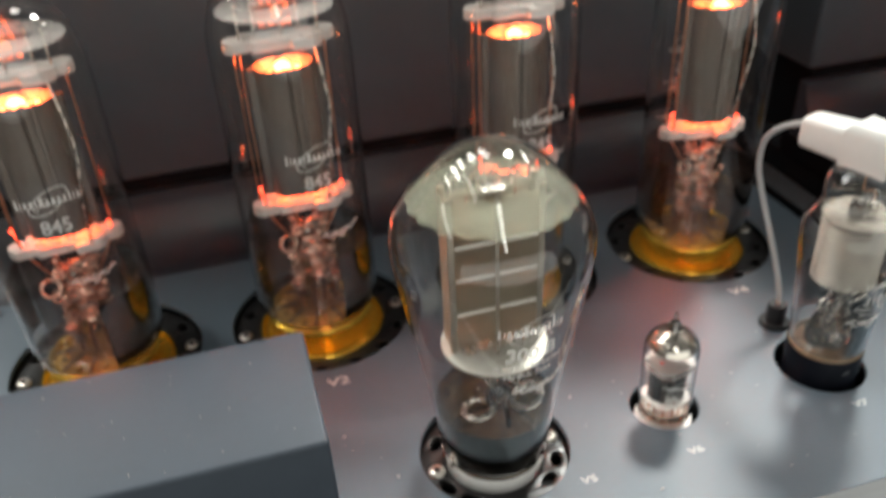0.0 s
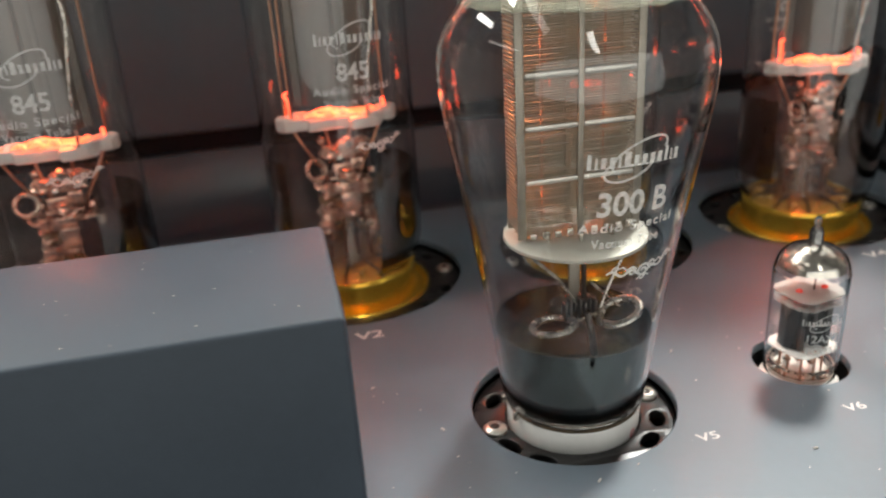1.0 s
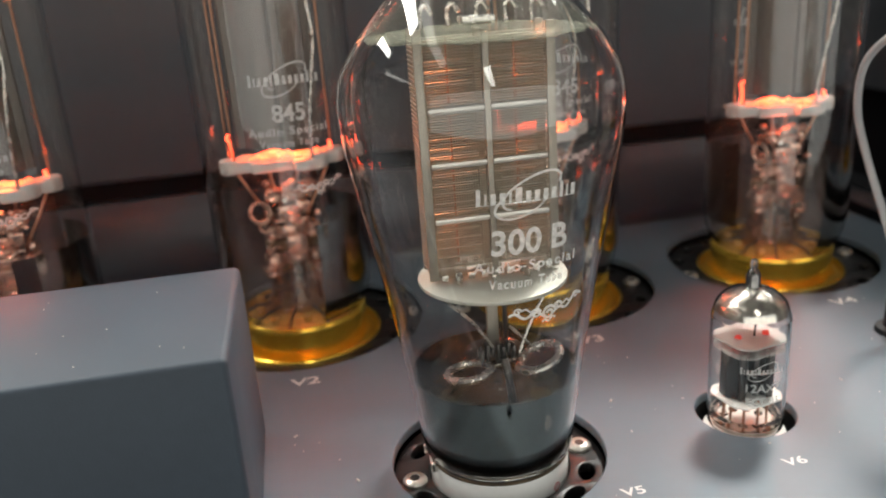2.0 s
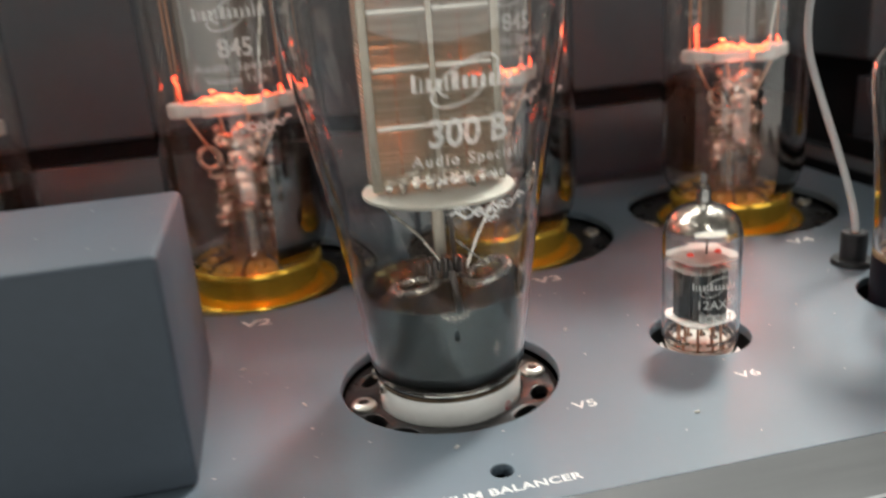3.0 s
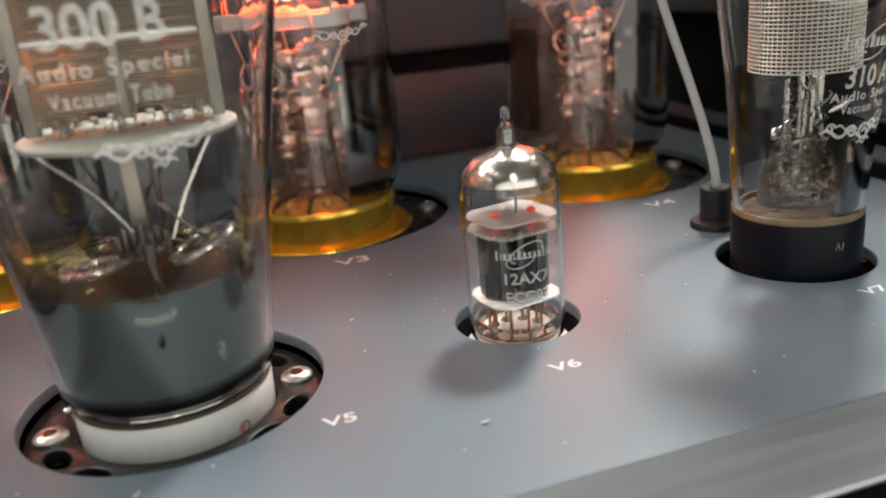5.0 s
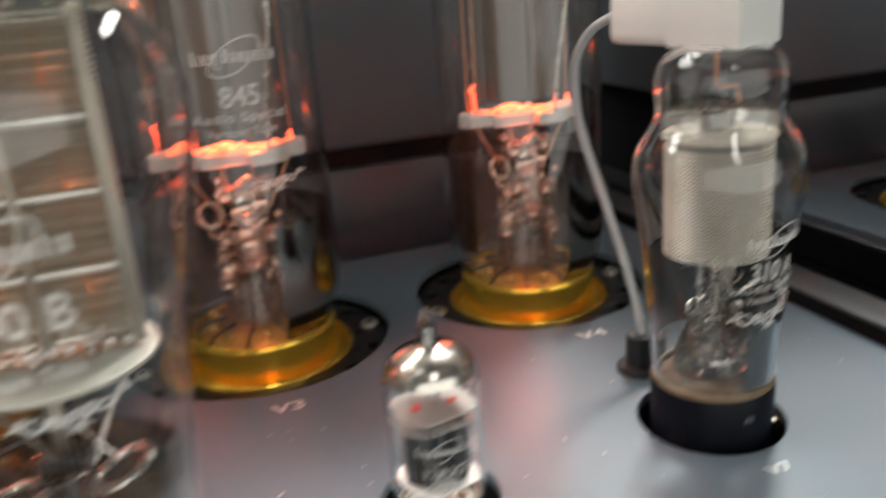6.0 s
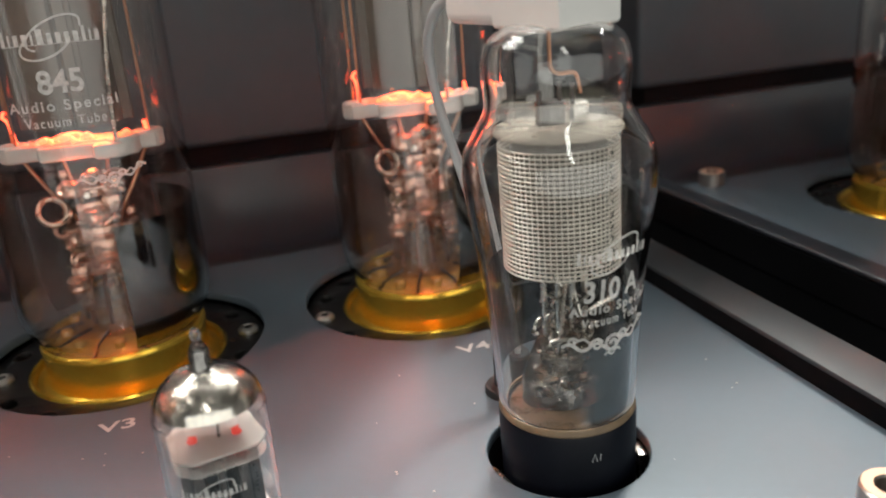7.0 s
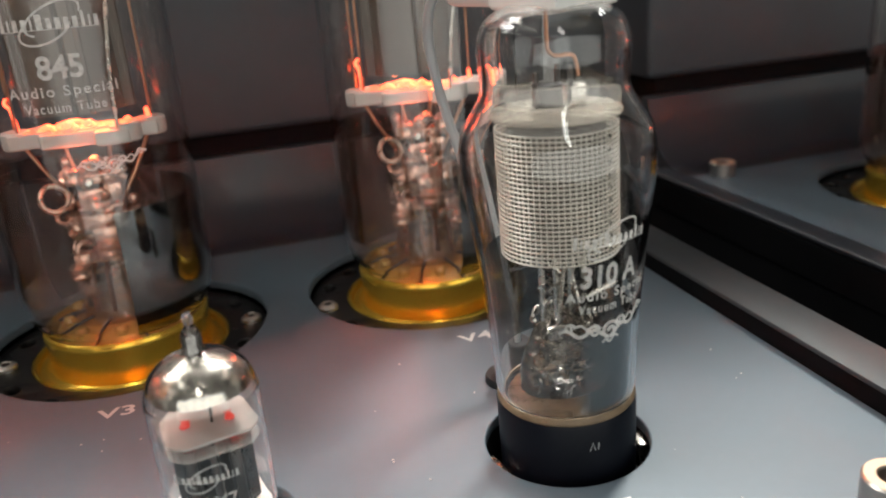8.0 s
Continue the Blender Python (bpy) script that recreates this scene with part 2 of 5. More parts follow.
FAINT = material("faint_filament", (0.1, 0.03, 0.01), 0.5, emit=(1.0, 0.20, 0.06), strength=0.15)

MIRRORFADE = veil_material("getter_fade", (0.028, 0.019, 0.012), 0.30, 0.12, 0.4, 90, 0.2, 0.5, axis_fade=(0.0350, 0.0225))
MIRRORTOP = material("silver_getter_top", (0.72, 0.67, 0.60), 0.17, 1.0, 0.3, 130, 0.25, 700, rough_vary=0.08)
FLASHSIDE = veil_material("getter_side", (0.19, 0.19, 0.18), 0.97, 0.06, 1.0, 50, 0.15, 0.3, axis_fade=(-0.002, 0.003), axis="X")
DARKPLATE = material("dark_plate", (0.05, 0.048, 0.046), 0.3, 0.7, 0.2, 200)
MICAFAINT = veil_material("faint_mica", (0.60, 0.58, 0.55), 0.16, 0.2)
INNERHOT = material("white_hot_filament", (0.1, 0.03, 0.01), 0.5, emit=(1.0, 0.14, 0.04), strength=310.0)
MICATOP = veil_material("grey_mica", (0.22, 0.225, 0.16), 0.27, 0.3, scale=60)
DUST = material("pale_dust", (0.52, 0.49, 0.45), 0.9)
MIRRORINSIDE = material("olive_getter_inside", (0.62, 0.55, 0.38), 0.06, 1.0, 0.3, 160, 0.9, 240)
STRIP = material("dull_nickel_strip", (0.27, 0.24, 0.20), 0.4, 0.85, 0.15, 200)
# nickel with the pink of the filament glow put into its colour
GLOWNICKEL = material("glow_tinted_nickel", (0.66, 0.43, 0.34), 0.16, 0.78, 0.25, 400, 0.2, 700)
RINGMETAL = material("tarnished_nickel", (0.48, 0.38, 0.31), 0.30, 0.9, 0.25, 400, 0.2, 700)
SMOKEDMETAL = material("smoked_mirror_bead", (0.22, 0.21, 0.20), 0.12, 0.9, 0.4, 400, 0.3, 600)


def translucent_mesh(name, colour, share):
    """Fine weave that also passes light on to its other side."""
    m = material(name, colour, 0.42, 0.4, 0.1, 250)
    nt = m.node_tree
    through_light, mix = nt.nodes.new("ShaderNodeBsdfTranslucent"), nt.nodes.new("ShaderNodeMixShader")
    through_light.inputs["Color"].default_value = (*colour, 1)
    mix.inputs[0].default_value = share
    nt.links.new(nt.nodes["Principled BSDF"].outputs[0], mix.inputs[1])
    nt.links.new(through_light.outputs[0], mix.inputs[2])
    nt.links.new(mix.outputs[0], nt.nodes["Material Output"].inputs["Surface"])
    return m


WEAVE = translucent_mesh("fine_plate_weave", (0.28, 0.25, 0.19), 0.12)


def real_glass(name, colour=(0.99, 0.99, 0.985), rough=0.0, bump=0.0, bump_scale=300.0):
    """Solid glass that bends the light."""
    m = bpy.data.materials.new(name)
    m.use_nodes = True
    nt = m.node_tree
    b = nt.nodes["Principled BSDF"]
    b.inputs["Base Color"].default_value = (*colour, 1)
    b.inputs["Roughness"].default_value, b.inputs["IOR"].default_value = rough, 1.48
    b.inputs["Transmission Weight"].default_value = 1.0
    tc, n, bp = (nt.nodes.new(k) for k in ("ShaderNodeTexCoord", "ShaderNodeTexNoise", "ShaderNodeBump"))
    n.inputs["Scale"].default_value = bump_scale
    nt.links.new(tc.outputs["Object"], n.inputs["Vector"])
    bp.inputs["Strength"].default_value, bp.inputs["Distance"].default_value = bump, 0.0006
    nt.links.new(n.outputs["Fac"], bp.inputs["Height"])
    if bump:
        nt.links.new(bp.outputs["Normal"], b.inputs["Normal"])
    return m


CLEARGLASS = real_glass("blown_glass")
BROWNGLASS = real_glass("warm_blown_glass", (0.985, 0.97, 0.955))
CRUMPLED = real_glass("crumpled_press_glass", (0.84, 0.79, 0.74), 0.02, 0.5, 420)
FOOT = material("amber_glass_foot", (0.42, 0.235, 0.060), 0.14, 0.0, 0.25, 200, 0.1, 300, coat=0.5)
FOOTDARK = material("dark_glass_foot", (0.075, 0.048, 0.026), 0.30, 0.0, 0.5, 300, 0.3, 500, spec=0.25)
RAIL = material("black_rail_paint", (0.055, 0.056, 0.060), 0.5, 0.0, 0.1, 60, spec=0.2)
WHITEMICA = translucent_mesh("white_mica", (0.52, 0.505, 0.48), 0.5)
PALEDISC = veil_material("pale_translucent_disc", (0.40, 0.36, 0.30), 0.44, 0.35)
GETTERTINT = veil_material("brown_getter_tint", (0.30, 0.21, 0.17), 0.15, 0.25, 0.3, 70, 0.2, 0.6, axis_fade=(0.038, 0.006))
# pale colour stands for light gathered in the clear glass foot
PRESS = translucent_mesh("lit_glass_foot", (0.60, 0.57, 0.52), 0.5)
BRIGHTRIB = material("bright_pressed_nickel", (0.52, 0.49, 0.44), 0.34, 0.8, 0.1, 300)
GREYDISC = translucent_mesh("grey_white_disc", (0.39, 0.38, 0.335), 0.25)
for m in (MICATOP, MICACLEAR, WHITEMICA, GREYDISC, PALEDISC):
    m.node_tree.nodes["Principled BSDF"].inputs["Specular IOR Level"].default_value = 0.12
MIRRORRIM = veil_material("getter_mirror_rim", (0.37, 0.35, 0.29), 1.0, 0.07, 1.0, 110, 0.2, 0.4, axis_fade=(0.0276, 0.0250))


# ---- builders ----
def part(name, bm, mat, parent=None, label="", smooth=True):
    me = bpy.data.meshes.new(name)
    bm.to_mesh(me)
    bm.free()
    me.materials.append(mat)
    if smooth:
        for p in me.polygons:
            p.use_smooth = True
        me.set_sharp_from_angle(angle=radians(38))
    ob = new(name, me)
    if parent:
        ob.parent = parent
    if label:
        ob["label"] = label
    return ob


def thing(name, label, category, place=(0, 0, 0), turn=0.0, group=""):
    ob = new(name)
    ob.empty_display_size = 0.01
    ob.matrix_world = pose(*place, 0, 0, turn)
    return tagged(ob, label, category, group)


def smooth_profile(points, steps=5):
    """Catmull-Rom through (r, z) points."""
    p = [points[0], *points, points[-1]]
    out = []
    for i in range(1, len(p) - 2):
        for s in range(steps):
            t = s / steps
            out.append(tuple(0.5 * (2 * p[i][k] + (p[i + 1][k] - p[i - 1][k]) * t
                                    + (2 * p[i - 1][k] - 5 * p[i][k] + 4 * p[i + 1][k] - p[i + 2][k]) * t * t
                                    + (3 * p[i][k] - p[i - 1][k] - 3 * p[i + 1][k] + p[i + 2][k]) * t ** 3) for k in (0, 1)))
    out.append(points[-1])
    return [(max(0.0, r), z) for r, z in out]


def lathe(profile, segs=48, a0=0.0, a1=360.0, at=(0, 0, 0)):
    bm = bmesh.new()
    full = abs(a1 - a0) >= 359.9
    n = segs if full else segs + 1
    rings = []
    for r, z in profile:
        if r < 1e-6:
            rings.append([bm.verts.new((at[0], at[1], at[2] + z))])
        else:
            rings.append([bm.verts.new((at[0] + r * math.cos(radians(a0 + (a1 - a0) * i / segs)),
                                        at[1] + r * math.sin(radians(a0 + (a1 - a0) * i / segs)), at[2] + z)) for i in range(n)])
    for a, b in zip(rings, rings[1:]):
        for i in range(segs):
            j = (i + 1) % n
            if len(a) == 1 and len(b) == 1:
                continue
            if len(a) == 1:
                bm.faces.new((a[0], b[j], b[i]))
            elif len(b) == 1:
                bm.faces.new((a[i], a[j], b[0]))
            else:
                bm.faces.new((a[i], a[j], b[j], b[i]))
    bmesh.ops.recalc_face_normals(bm, faces=bm.faces)
    return bm


def shell(profile, wall, segs=72):
    """A blown bulb with a real wall: the outer profile and its inner copy."""
    if profile[0][0] < 1e-6:
        profile = [(0.0008, profile[0][1])] + [q for q in profile[1:] if q[0] > 0.0008 or q[1] > 0.01]
    inner = []
    for i, (r, z) in enumerate(profile):
        r0, z0 = profile[max(i - 1, 0)]
        r1, z1 = profile[min(i + 1, len(profile) - 1)]
        d = math.hypot(r1 - r0, z1 - z0) or 1.0
        inner.append((max(0.0, r - wall * (z1 - z0) / d) if r > 1e-6 else 0.0, z + wall * (r1 - r0) / d))
    loop = list(profile) + inner[::-1] + [profile[0]]
    bm = lathe(loop, segs)
    bmesh.ops.remove_doubles(bm, verts=bm.verts, dist=1e-7)
    bmesh.ops.recalc_face_normals(bm, faces=bm.faces)
    return bm


def bulb(parent, bm, mat):
    ob = part("bulb", bm, mat, parent, "clear glass bulb")
    ob.visible_shadow = False
    return ob


def box(x0, x1, y0, y1, z0, z1, bevel=0.0, segs=2):
    bm = bmesh.new()
    v = [bm.verts.new((x, y, z)) for x in (x0, x1) for y in (y0, y1) for z in (z0, z1)]
    for f in ((0, 1, 3, 2), (4, 6, 7, 5), (0, 4, 5, 1), (2, 3, 7, 6), (0, 2, 6, 4), (1, 5, 7, 3)):
        bm.faces.new([v[i] for i in f])
    bmesh.ops.recalc_face_normals(bm, faces=bm.faces)
    if bevel:
        bmesh.ops.bevel(bm, geom=bm.edges[:], offset=bevel, segments=segs, profile=0.5, affect="EDGES")
    return bm


def rod(points, radius, sides=8, flat=1.0, closed=False):
    """A wire or strip swept along points."""
    bm = bmesh.new()
    pts = [Vector(p) for p in points]
    n = len(pts)
    up = Vector((0.13, 0.31, 0.94)).normalized()
    rings = []
    for i, p in enumerate(pts):
        if closed:
            d = pts[(i + 1) % n] - pts[i - 1]
        else:
            d = pts[min(i + 1, n - 1)] - pts[max(i - 1, 0)]
        d.normalize()
        u = up - d * up.dot(d)
        if u.length < 0.05:
            u = Vector((1, 0, 0)) - d * d.x
        u.normalize()
        w = d.cross(u)
        rings.append([bm.verts.new(p + radius * (math.cos(2 * math.pi * k / sides) * w + flat * math.sin(2 * math.pi * k / sides) * u)) for k in range(sides)])
    for i in range(n if closed else n - 1):
        a, b = rings[i], rings[(i + 1) % n]
        for k in range(sides):
            bm.faces.new((a[k], a[(k + 1) % sides], b[(k + 1) % sides], b[k]))
    if not closed:
        bm.faces.new(rings[0])
        bm.faces.new(rings[-1])
    bmesh.ops.recalc_face_normals(bm, faces=bm.faces)
    return bm


def bend(points, steps=6):
    """A smooth line through points in space."""
    p = [Vector(points[0]), *map(Vector, points), Vector(points[-1])]
    out = []
    for i in range(1, len(p) - 2):
        for s in range(steps):
            t = s / steps
            out.append(0.5 * (2 * p[i] + (p[i + 1] - p[i - 1]) * t + (2 * p[i - 1] - 5 * p[i] + 4 * p[i + 1] - p[i + 2]) * t * t
                              + (3 * p[i] - p[i - 1] - 3 * p[i + 1] + p[i + 2]) * t ** 3))
    return out + [Vector(points[-1])]


def joined(*bms):
    out = bmesh.new()
    for b in bms:
        me = bpy.data.meshes.new("tmp")
        b.to_mesh(me)
        b.free()
        out.from_mesh(me)
        bpy.data.meshes.remove(me)
    return out


def moved(bm, m):
    bmesh.ops.transform(bm, matrix=m, verts=bm.verts)
    return bm


def from_curve(data):
    """The mesh of a curve or text, as a bmesh."""
    ob = new("tmp", data)
    me = ob.evaluated_get(bpy.context.evaluated_depsgraph_get()).to_mesh()
    bm = bmesh.new()
    bm.from_mesh(me)
    ob.evaluated_get(bpy.context.evaluated_depsgraph_get()).to_mesh_clear()
    bpy.data.objects.remove(ob)
    bpy.data.curves.remove(data)
    return bm


def circle_points(x, y, r, n=48):
    return [(x + r * math.cos(2 * math.pi * i / n), y + r * math.sin(2 * math.pi * i / n)) for i in range(n)]


def sheet(outline, holes, thick, bevel=0.0):
    """A flat plate with real holes, its top at z = 0."""
    data = bpy.data.curves.new("tmp", "CURVE")
    data.dimensions, data.fill_mode = "2D", "BOTH"
    data.extrude, data.bevel_depth, data.bevel_resolution = thick / 2 - bevel, bevel, 1
    data.offset = -bevel
    for loop in (outline, *holes):
        sp = data.splines.new("POLY")
        sp.points.add(len(loop) - 1)
        for p, (x, y) in zip(sp.points, loop):
            p.co = (x, y, 0, 1)
        sp.use_cyclic_u = True
    bm = from_curve(data)
    bmesh.ops.remove_doubles(bm, verts=bm.verts, dist=1e-6)
    return moved(bm, Matrix.Translation((0, 0, -thick / 2)))


def lettering(text, size, extrude=0.0, spacing=1.0, bold=0.0):
    data = bpy.data.curves.new("tmp", "FONT")
    data.body, data.size, data.align_x, data.align_y = text, size, "CENTER", "CENTER"
    data.extrude, data.space_character, data.offset = extrude, spacing, bold
    return from_curve(data)


def fitted(bm, width, height=None):
    """Scales a flat print about its middle to a width, and to a height if given."""
    xs, ys = [v.co.x for v in bm.verts], [v.co.y for v in bm.verts]
    cx, cy = (max(xs) + min(xs)) / 2, (max(ys) + min(ys)) / 2
    kx = width / (max(xs) - min(xs))
    ky = height / (max(ys) - min(ys)) if height else kx
    for v in bm.verts:
        v.co.x, v.co.y = (v.co.x - cx) * kx, (v.co.y - cy) * ky
    return bm


def wrapped(bm, radius_at, z, turn=0.0, lift=0.00012):
    """Bends a flat print (x across, y up) round a bulb; it faces -y, turned by degrees."""
    for v in bm.verts:
        zz = z + v.co.y
        r = radius_at(zz) + lift
        a = v.co.x / r + radians(turn) - math.pi / 2
        v.co = (r * math.cos(a), r * math.sin(a), zz)
    return bm


def strip2d(points, width):
    """A flat ribbon along points in the plane."""
    bm = bmesh.new()
    n = len(points)
    left, right = [], []
    for i, (x, y) in enumerate(points):
        ax, ay = points[max(i - 1, 0)]
        bx, by = points[min(i + 1, n - 1)]
        d = math.hypot(bx - ax, by - ay) or 1
        nx, ny = -(by - ay) / d * width / 2, (bx - ax) / d * width / 2
        left.append(bm.verts.new((x + nx, y + ny, 0)))
        right.append(bm.verts.new((x - nx, y - ny, 0)))
    for i in range(n - 1):
        bm.faces.new((left[i], left[i + 1], right[i + 1], right[i]))
    return bm


def emblem(width):
    """A plain badge: two crossing loops behind a row of upright blocks."""
    w = width
    loops = []
    for cx, cy, rx, ry, tilt, a0, a1 in ((0.02, 0.06, 0.30, 0.13, 24, -30, 215), (-0.08, -0.05, 0.26, 0.13, 20, 130, 350)):
        pts = []
        for i in range(33):
            a = radians(a0 + (a1 - a0) * i / 32)
            x, y = rx * math.cos(a), ry * math.sin(a)
            pts.append((w * (cx + x * math.cos(radians(tilt)) - y * math.sin(radians(tilt))), w * (cy + x * math.sin(radians(tilt)) + y * math.cos(radians(tilt)))))
        loops.append(strip2d(pts, w * 0.022))
    upper, x = [], -0.5
    for k, wide in enumerate((0.040, 0.020, 0.046, 0.050, 0.022, 0.062, 0.048, 0.050, 0.046, 0.050, 0.034, 0.020, 0.044)):
        top = 0.105 if k in (0, 5, 10) else 0.062
        upper += [(x, -0.046), (x, top), (x + wide, top), (x + wide, -0.046)]
        x += wide + 0.036
    band = bmesh.new()
    band.faces.new([band.verts.new((w * px, w * py, 0)) for px, py in [(upper[-1][0], -0.056), (-0.5, -0.056)] + upper])
    bmesh.ops.triangulate(band, faces=band.faces)
    return band, loops


def badge(parent, width, radius_at, z, turn):
    """The printed badge on a bulb."""
    band, loops = emblem(width)
    ob = part("printed_badge", wrapped(band, radius_at, z, turn), PRINT, parent, "white printed badge")
    for lp in loops:
        part("badge_loop", wrapped(lp, radius_at, z, turn, 0.00016), PRINT, ob)
    return ob


def scrollwork(width):
    """A small printed ornament of curls."""
    w = width
    bits = []
    for cx, cy, r0, turns, flip, thick in ((-0.40, 0.05, 0.05, 1.3, 1, 0.022), (-0.17, -0.01, 0.07, 1.2, -1, 0.026), (0.0, -0.03, 0.10, 1.5, 1, 0.036), (0.13, 0.03, 0.06, 1.2, -1, 0.03), (0.40, 0.09, 0.05, 1.3, -1, 0.022)):
        pts = []
        for i in range(22):
            a = 2 * math.pi * turns * i / 21
            rr = r0 * (1 - 0.8 * i / 21)
            pts.append((w * (cx + flip * rr * math.cos(a)), w * (cy + rr * math.sin(a))))
        bits.append(strip2d(pts, w * thick))
    for x0, y0, x1, y1, sway, thick in ((-0.5, 0.0, -0.06, -0.03, 0.035, 0.034), (-0.34, 0.06, -0.1, 0.03, 0.02, 0.022), (0.05, -0.06, 0.5, 0.12, 0.04, 0.034), (0.16, 0.06, 0.36, 0.05, -0.02, 0.024), (-0.08, -0.14, 0.1, -0.1, 0.02, 0.024)):
        bits.append(strip2d([(w * (x0 + (x1 - x0) * i / 14), w * (y0 + (y1 - y0) * i / 14 + sway * math.sin(i * 0.75))) for i in range(15)], w * thick))
    return joined(*bits)


def radius_of(profile):
    zs = np.array([z for _, z in profile])
    rs = np.array([r for r, _ in profile])
    order = np.argsort(zs)
    return lambda z: float(np.interp(z, zs[order], rs[order]))


# ---- the room ----
def slab(name, dims, mat, label, category):
    ob = part(name, box(*dims), mat, smooth=False)
    return tagged(ob, label, category, kind="structure")


# the room is unseen; its greys are set by the light they bounce
WALLPAINT = material("grey_wall_paint", (0.14, 0.135, 0.13), 0.7, 0.0, 0.06, 3, 0.1, 60)
DARKWALL = material("dark_wall_panel", (0.05, 0.048, 0.046), 0.7, 0.0, 0.15, 3, 0.1, 60)
CARPET = material("grey_carpet", (0.06, 0.058, 0.056), 0.9, 0.0, 0.2, 30, 0.3, 300)
CEILPAINT = material("grey_ceiling_paint", (0.16, 0.16, 0.155), 0.8, 0.0, 0.05, 3)
RACKTOP = material("black_rack_shelf", (0.014, 0.013, 0.013), 0.45, 0.0, 0.2, 20)
FIXTURE = material("white_lamp_housing", (0.7, 0.7, 0.7), 0.5)

slab("floor", (-3.2, 3.2, -2.6, 2.6, -1.0, -0.9), CARPET, "dark grey carpet floor of the showroom", "floor")
slab("ceiling", (-3.2, 3.2, -2.6, 2.6, CEILING_Z, CEILING_Z + 0.1), CEILPAINT, "grey painted showroom ceiling with strip lamps", "ceiling")
slab("wall_north", (-3.2, 3.2, 2.5, 2.6, -0.9, CEILING_Z), WALLPAINT, "unseen grey painted wall behind the amplifiers", "wall")
wall = part("wall_south", joined(box(-3.2, -3.0, -2.6, -2.5, -0.9, CEILING_Z), box(3.0, 3.2, -2.6, -2.5, -0.9, CEILING_Z), box(-3.0, 3.0, -2.6, -2.5, -0.9, -0.70), box(-3.0, 3.0, -2.6, -2.5, 1.45, CEILING_Z)), DARKWALL, smooth=False)
tagged(wall, "unseen dark panelled wall across the room, opened for the fill light", "wall", kind="structure")
# no window is known here; it only frames the added fill
win = tagged(new("fill_window"), "made-up white framed window for the fill light", "window", kind="structure")
for wx in (-2.98, -1.5, 0.0, 1.5, 2.98):
    part("window_frame", box(wx - 0.018, wx + 0.018, -2.59, -2.53, -0.698, 1.448, 0.003), FIXTURE, win)
part("window_sill", box(-2.998, 2.998, -2.58, -2.46, -0.698, -0.67, 0.003), FIXTURE, win)
slab("wall_east", (3.1, 3.2, -2.5, 2.5, -0.9, CEILING_Z), WALLPAINT, "unseen grey painted side wall", "wall")
slab("wall_west", (-3.2, -3.1, -2.5, 2.5, -0.9, CEILING_Z), WALLPAINT, "unseen grey painted side wall", "wall")

for lx, ly, lw, lt, ls, lh in LAMPS:
    fx = thing("ceiling_light", "white strip lamp housing on the ceiling", "ceiling lamp", (lx, ly, CEILING_Z), lt, "ceiling lamps")
    part("housing", box(-ls / 2 - 0.02, ls / 2 + 0.02, -lh / 2 - 0.02, lh / 2 + 0.02, -0.045, -0.001, 0.006), FIXTURE, fx)

rack = thing("equipment_rack", "black wooden equipment rack under the amplifiers", "rack", (0.3, 0.08, -0.9))
part("shelf", box(-0.85, 0.85, -0.32, 0.32, 0.75, 0.79, 0.004), RACKTOP, rack)
for sx in (-0.8, 0.8):
    for sy in (-0.28, 0.28):
        part("leg", box(sx - 0.025, sx + 0.025, sy - 0.025, sy + 0.025, 0.0, 0.749, 0.003), RACKTOP, rack)

# ---- the amplifier ----
ROW_Y = 0.0525                     # the four big triodes stand on this line
BIG = [(-0.0992, ROW_Y), (0.0010, ROW_Y), (0.1013, ROW_Y), (0.2018, ROW_Y)]
MID, SMALL, DRIVER = (0.0516, -0.0577), (0.1258, -0.0583), (0.2018, -0.0572)
PX0, PX1, PY0, PY1 = -0.186, 0.2705, -0.1185, 0.114
GROMMET = (0.2002, -0.0270)


def bolt(parent, x, y, z, r=0.0034, name="screw"):
    """A button-head screw with a hexagonal recess."""
    head = part(name, lathe([(0, 0.0011), (r * 0.5, 0.0011), (r * 0.52, 0.0013), (r * 0.85, 0.001), (r, 0.0004), (r, -0.0006)], 20), SCREW, parent, "nickel screw")
    head.location = (x, y, z)
    hexa = part("recess", lathe([(0, 0.00125), (r * 0.42, 0.00125), (r * 0.42, 0.0009)], 6), DARKMETAL, head)
    return head


def socket_ring(parent, x, y, outer, inner, screw_r, screws, slots, z=-0.0042):
    """A black mounting ring sunk in the plate, with slots round it and screws."""
    holes = [circle_points(0, 0, inner, 48)]
    for a, w, h in slots:
        ca, sa = math.cos(radians(a)), math.sin(radians(a))
        loop = []
        for i in range(16):
            u, v = h * math.cos(2 * math.pi * i / 16), w * math.sin(2 * math.pi * i / 16)
            loop.append(((screw_r + u) * ca - v * sa, (screw_r + u) * sa + v * ca))
        holes.append(loop)
    ring = part("socket_ring", sheet(circle_points(0, 0, outer, 64), holes, 0.003, 0.0003), SOCKET, parent, "black socket mounting ring")
    ring.location = (x, y, z)
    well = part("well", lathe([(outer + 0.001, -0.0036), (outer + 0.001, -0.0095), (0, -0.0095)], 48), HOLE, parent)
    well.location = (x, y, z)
    for a in screws:
        bolt(ring, screw_r * math.cos(radians(a)), screw_r * math.sin(radians(a)), 0.0004)
    return ring


amp = thing("amplifier", "blue-grey painted monoblock valve amplifier on a black rack", "amplifier", (0, 0, 0), group="pair of monoblocks")
outline = [(PX0, PY0), (PX1, PY0), (PX1, PY1), (PX0, PY1)]
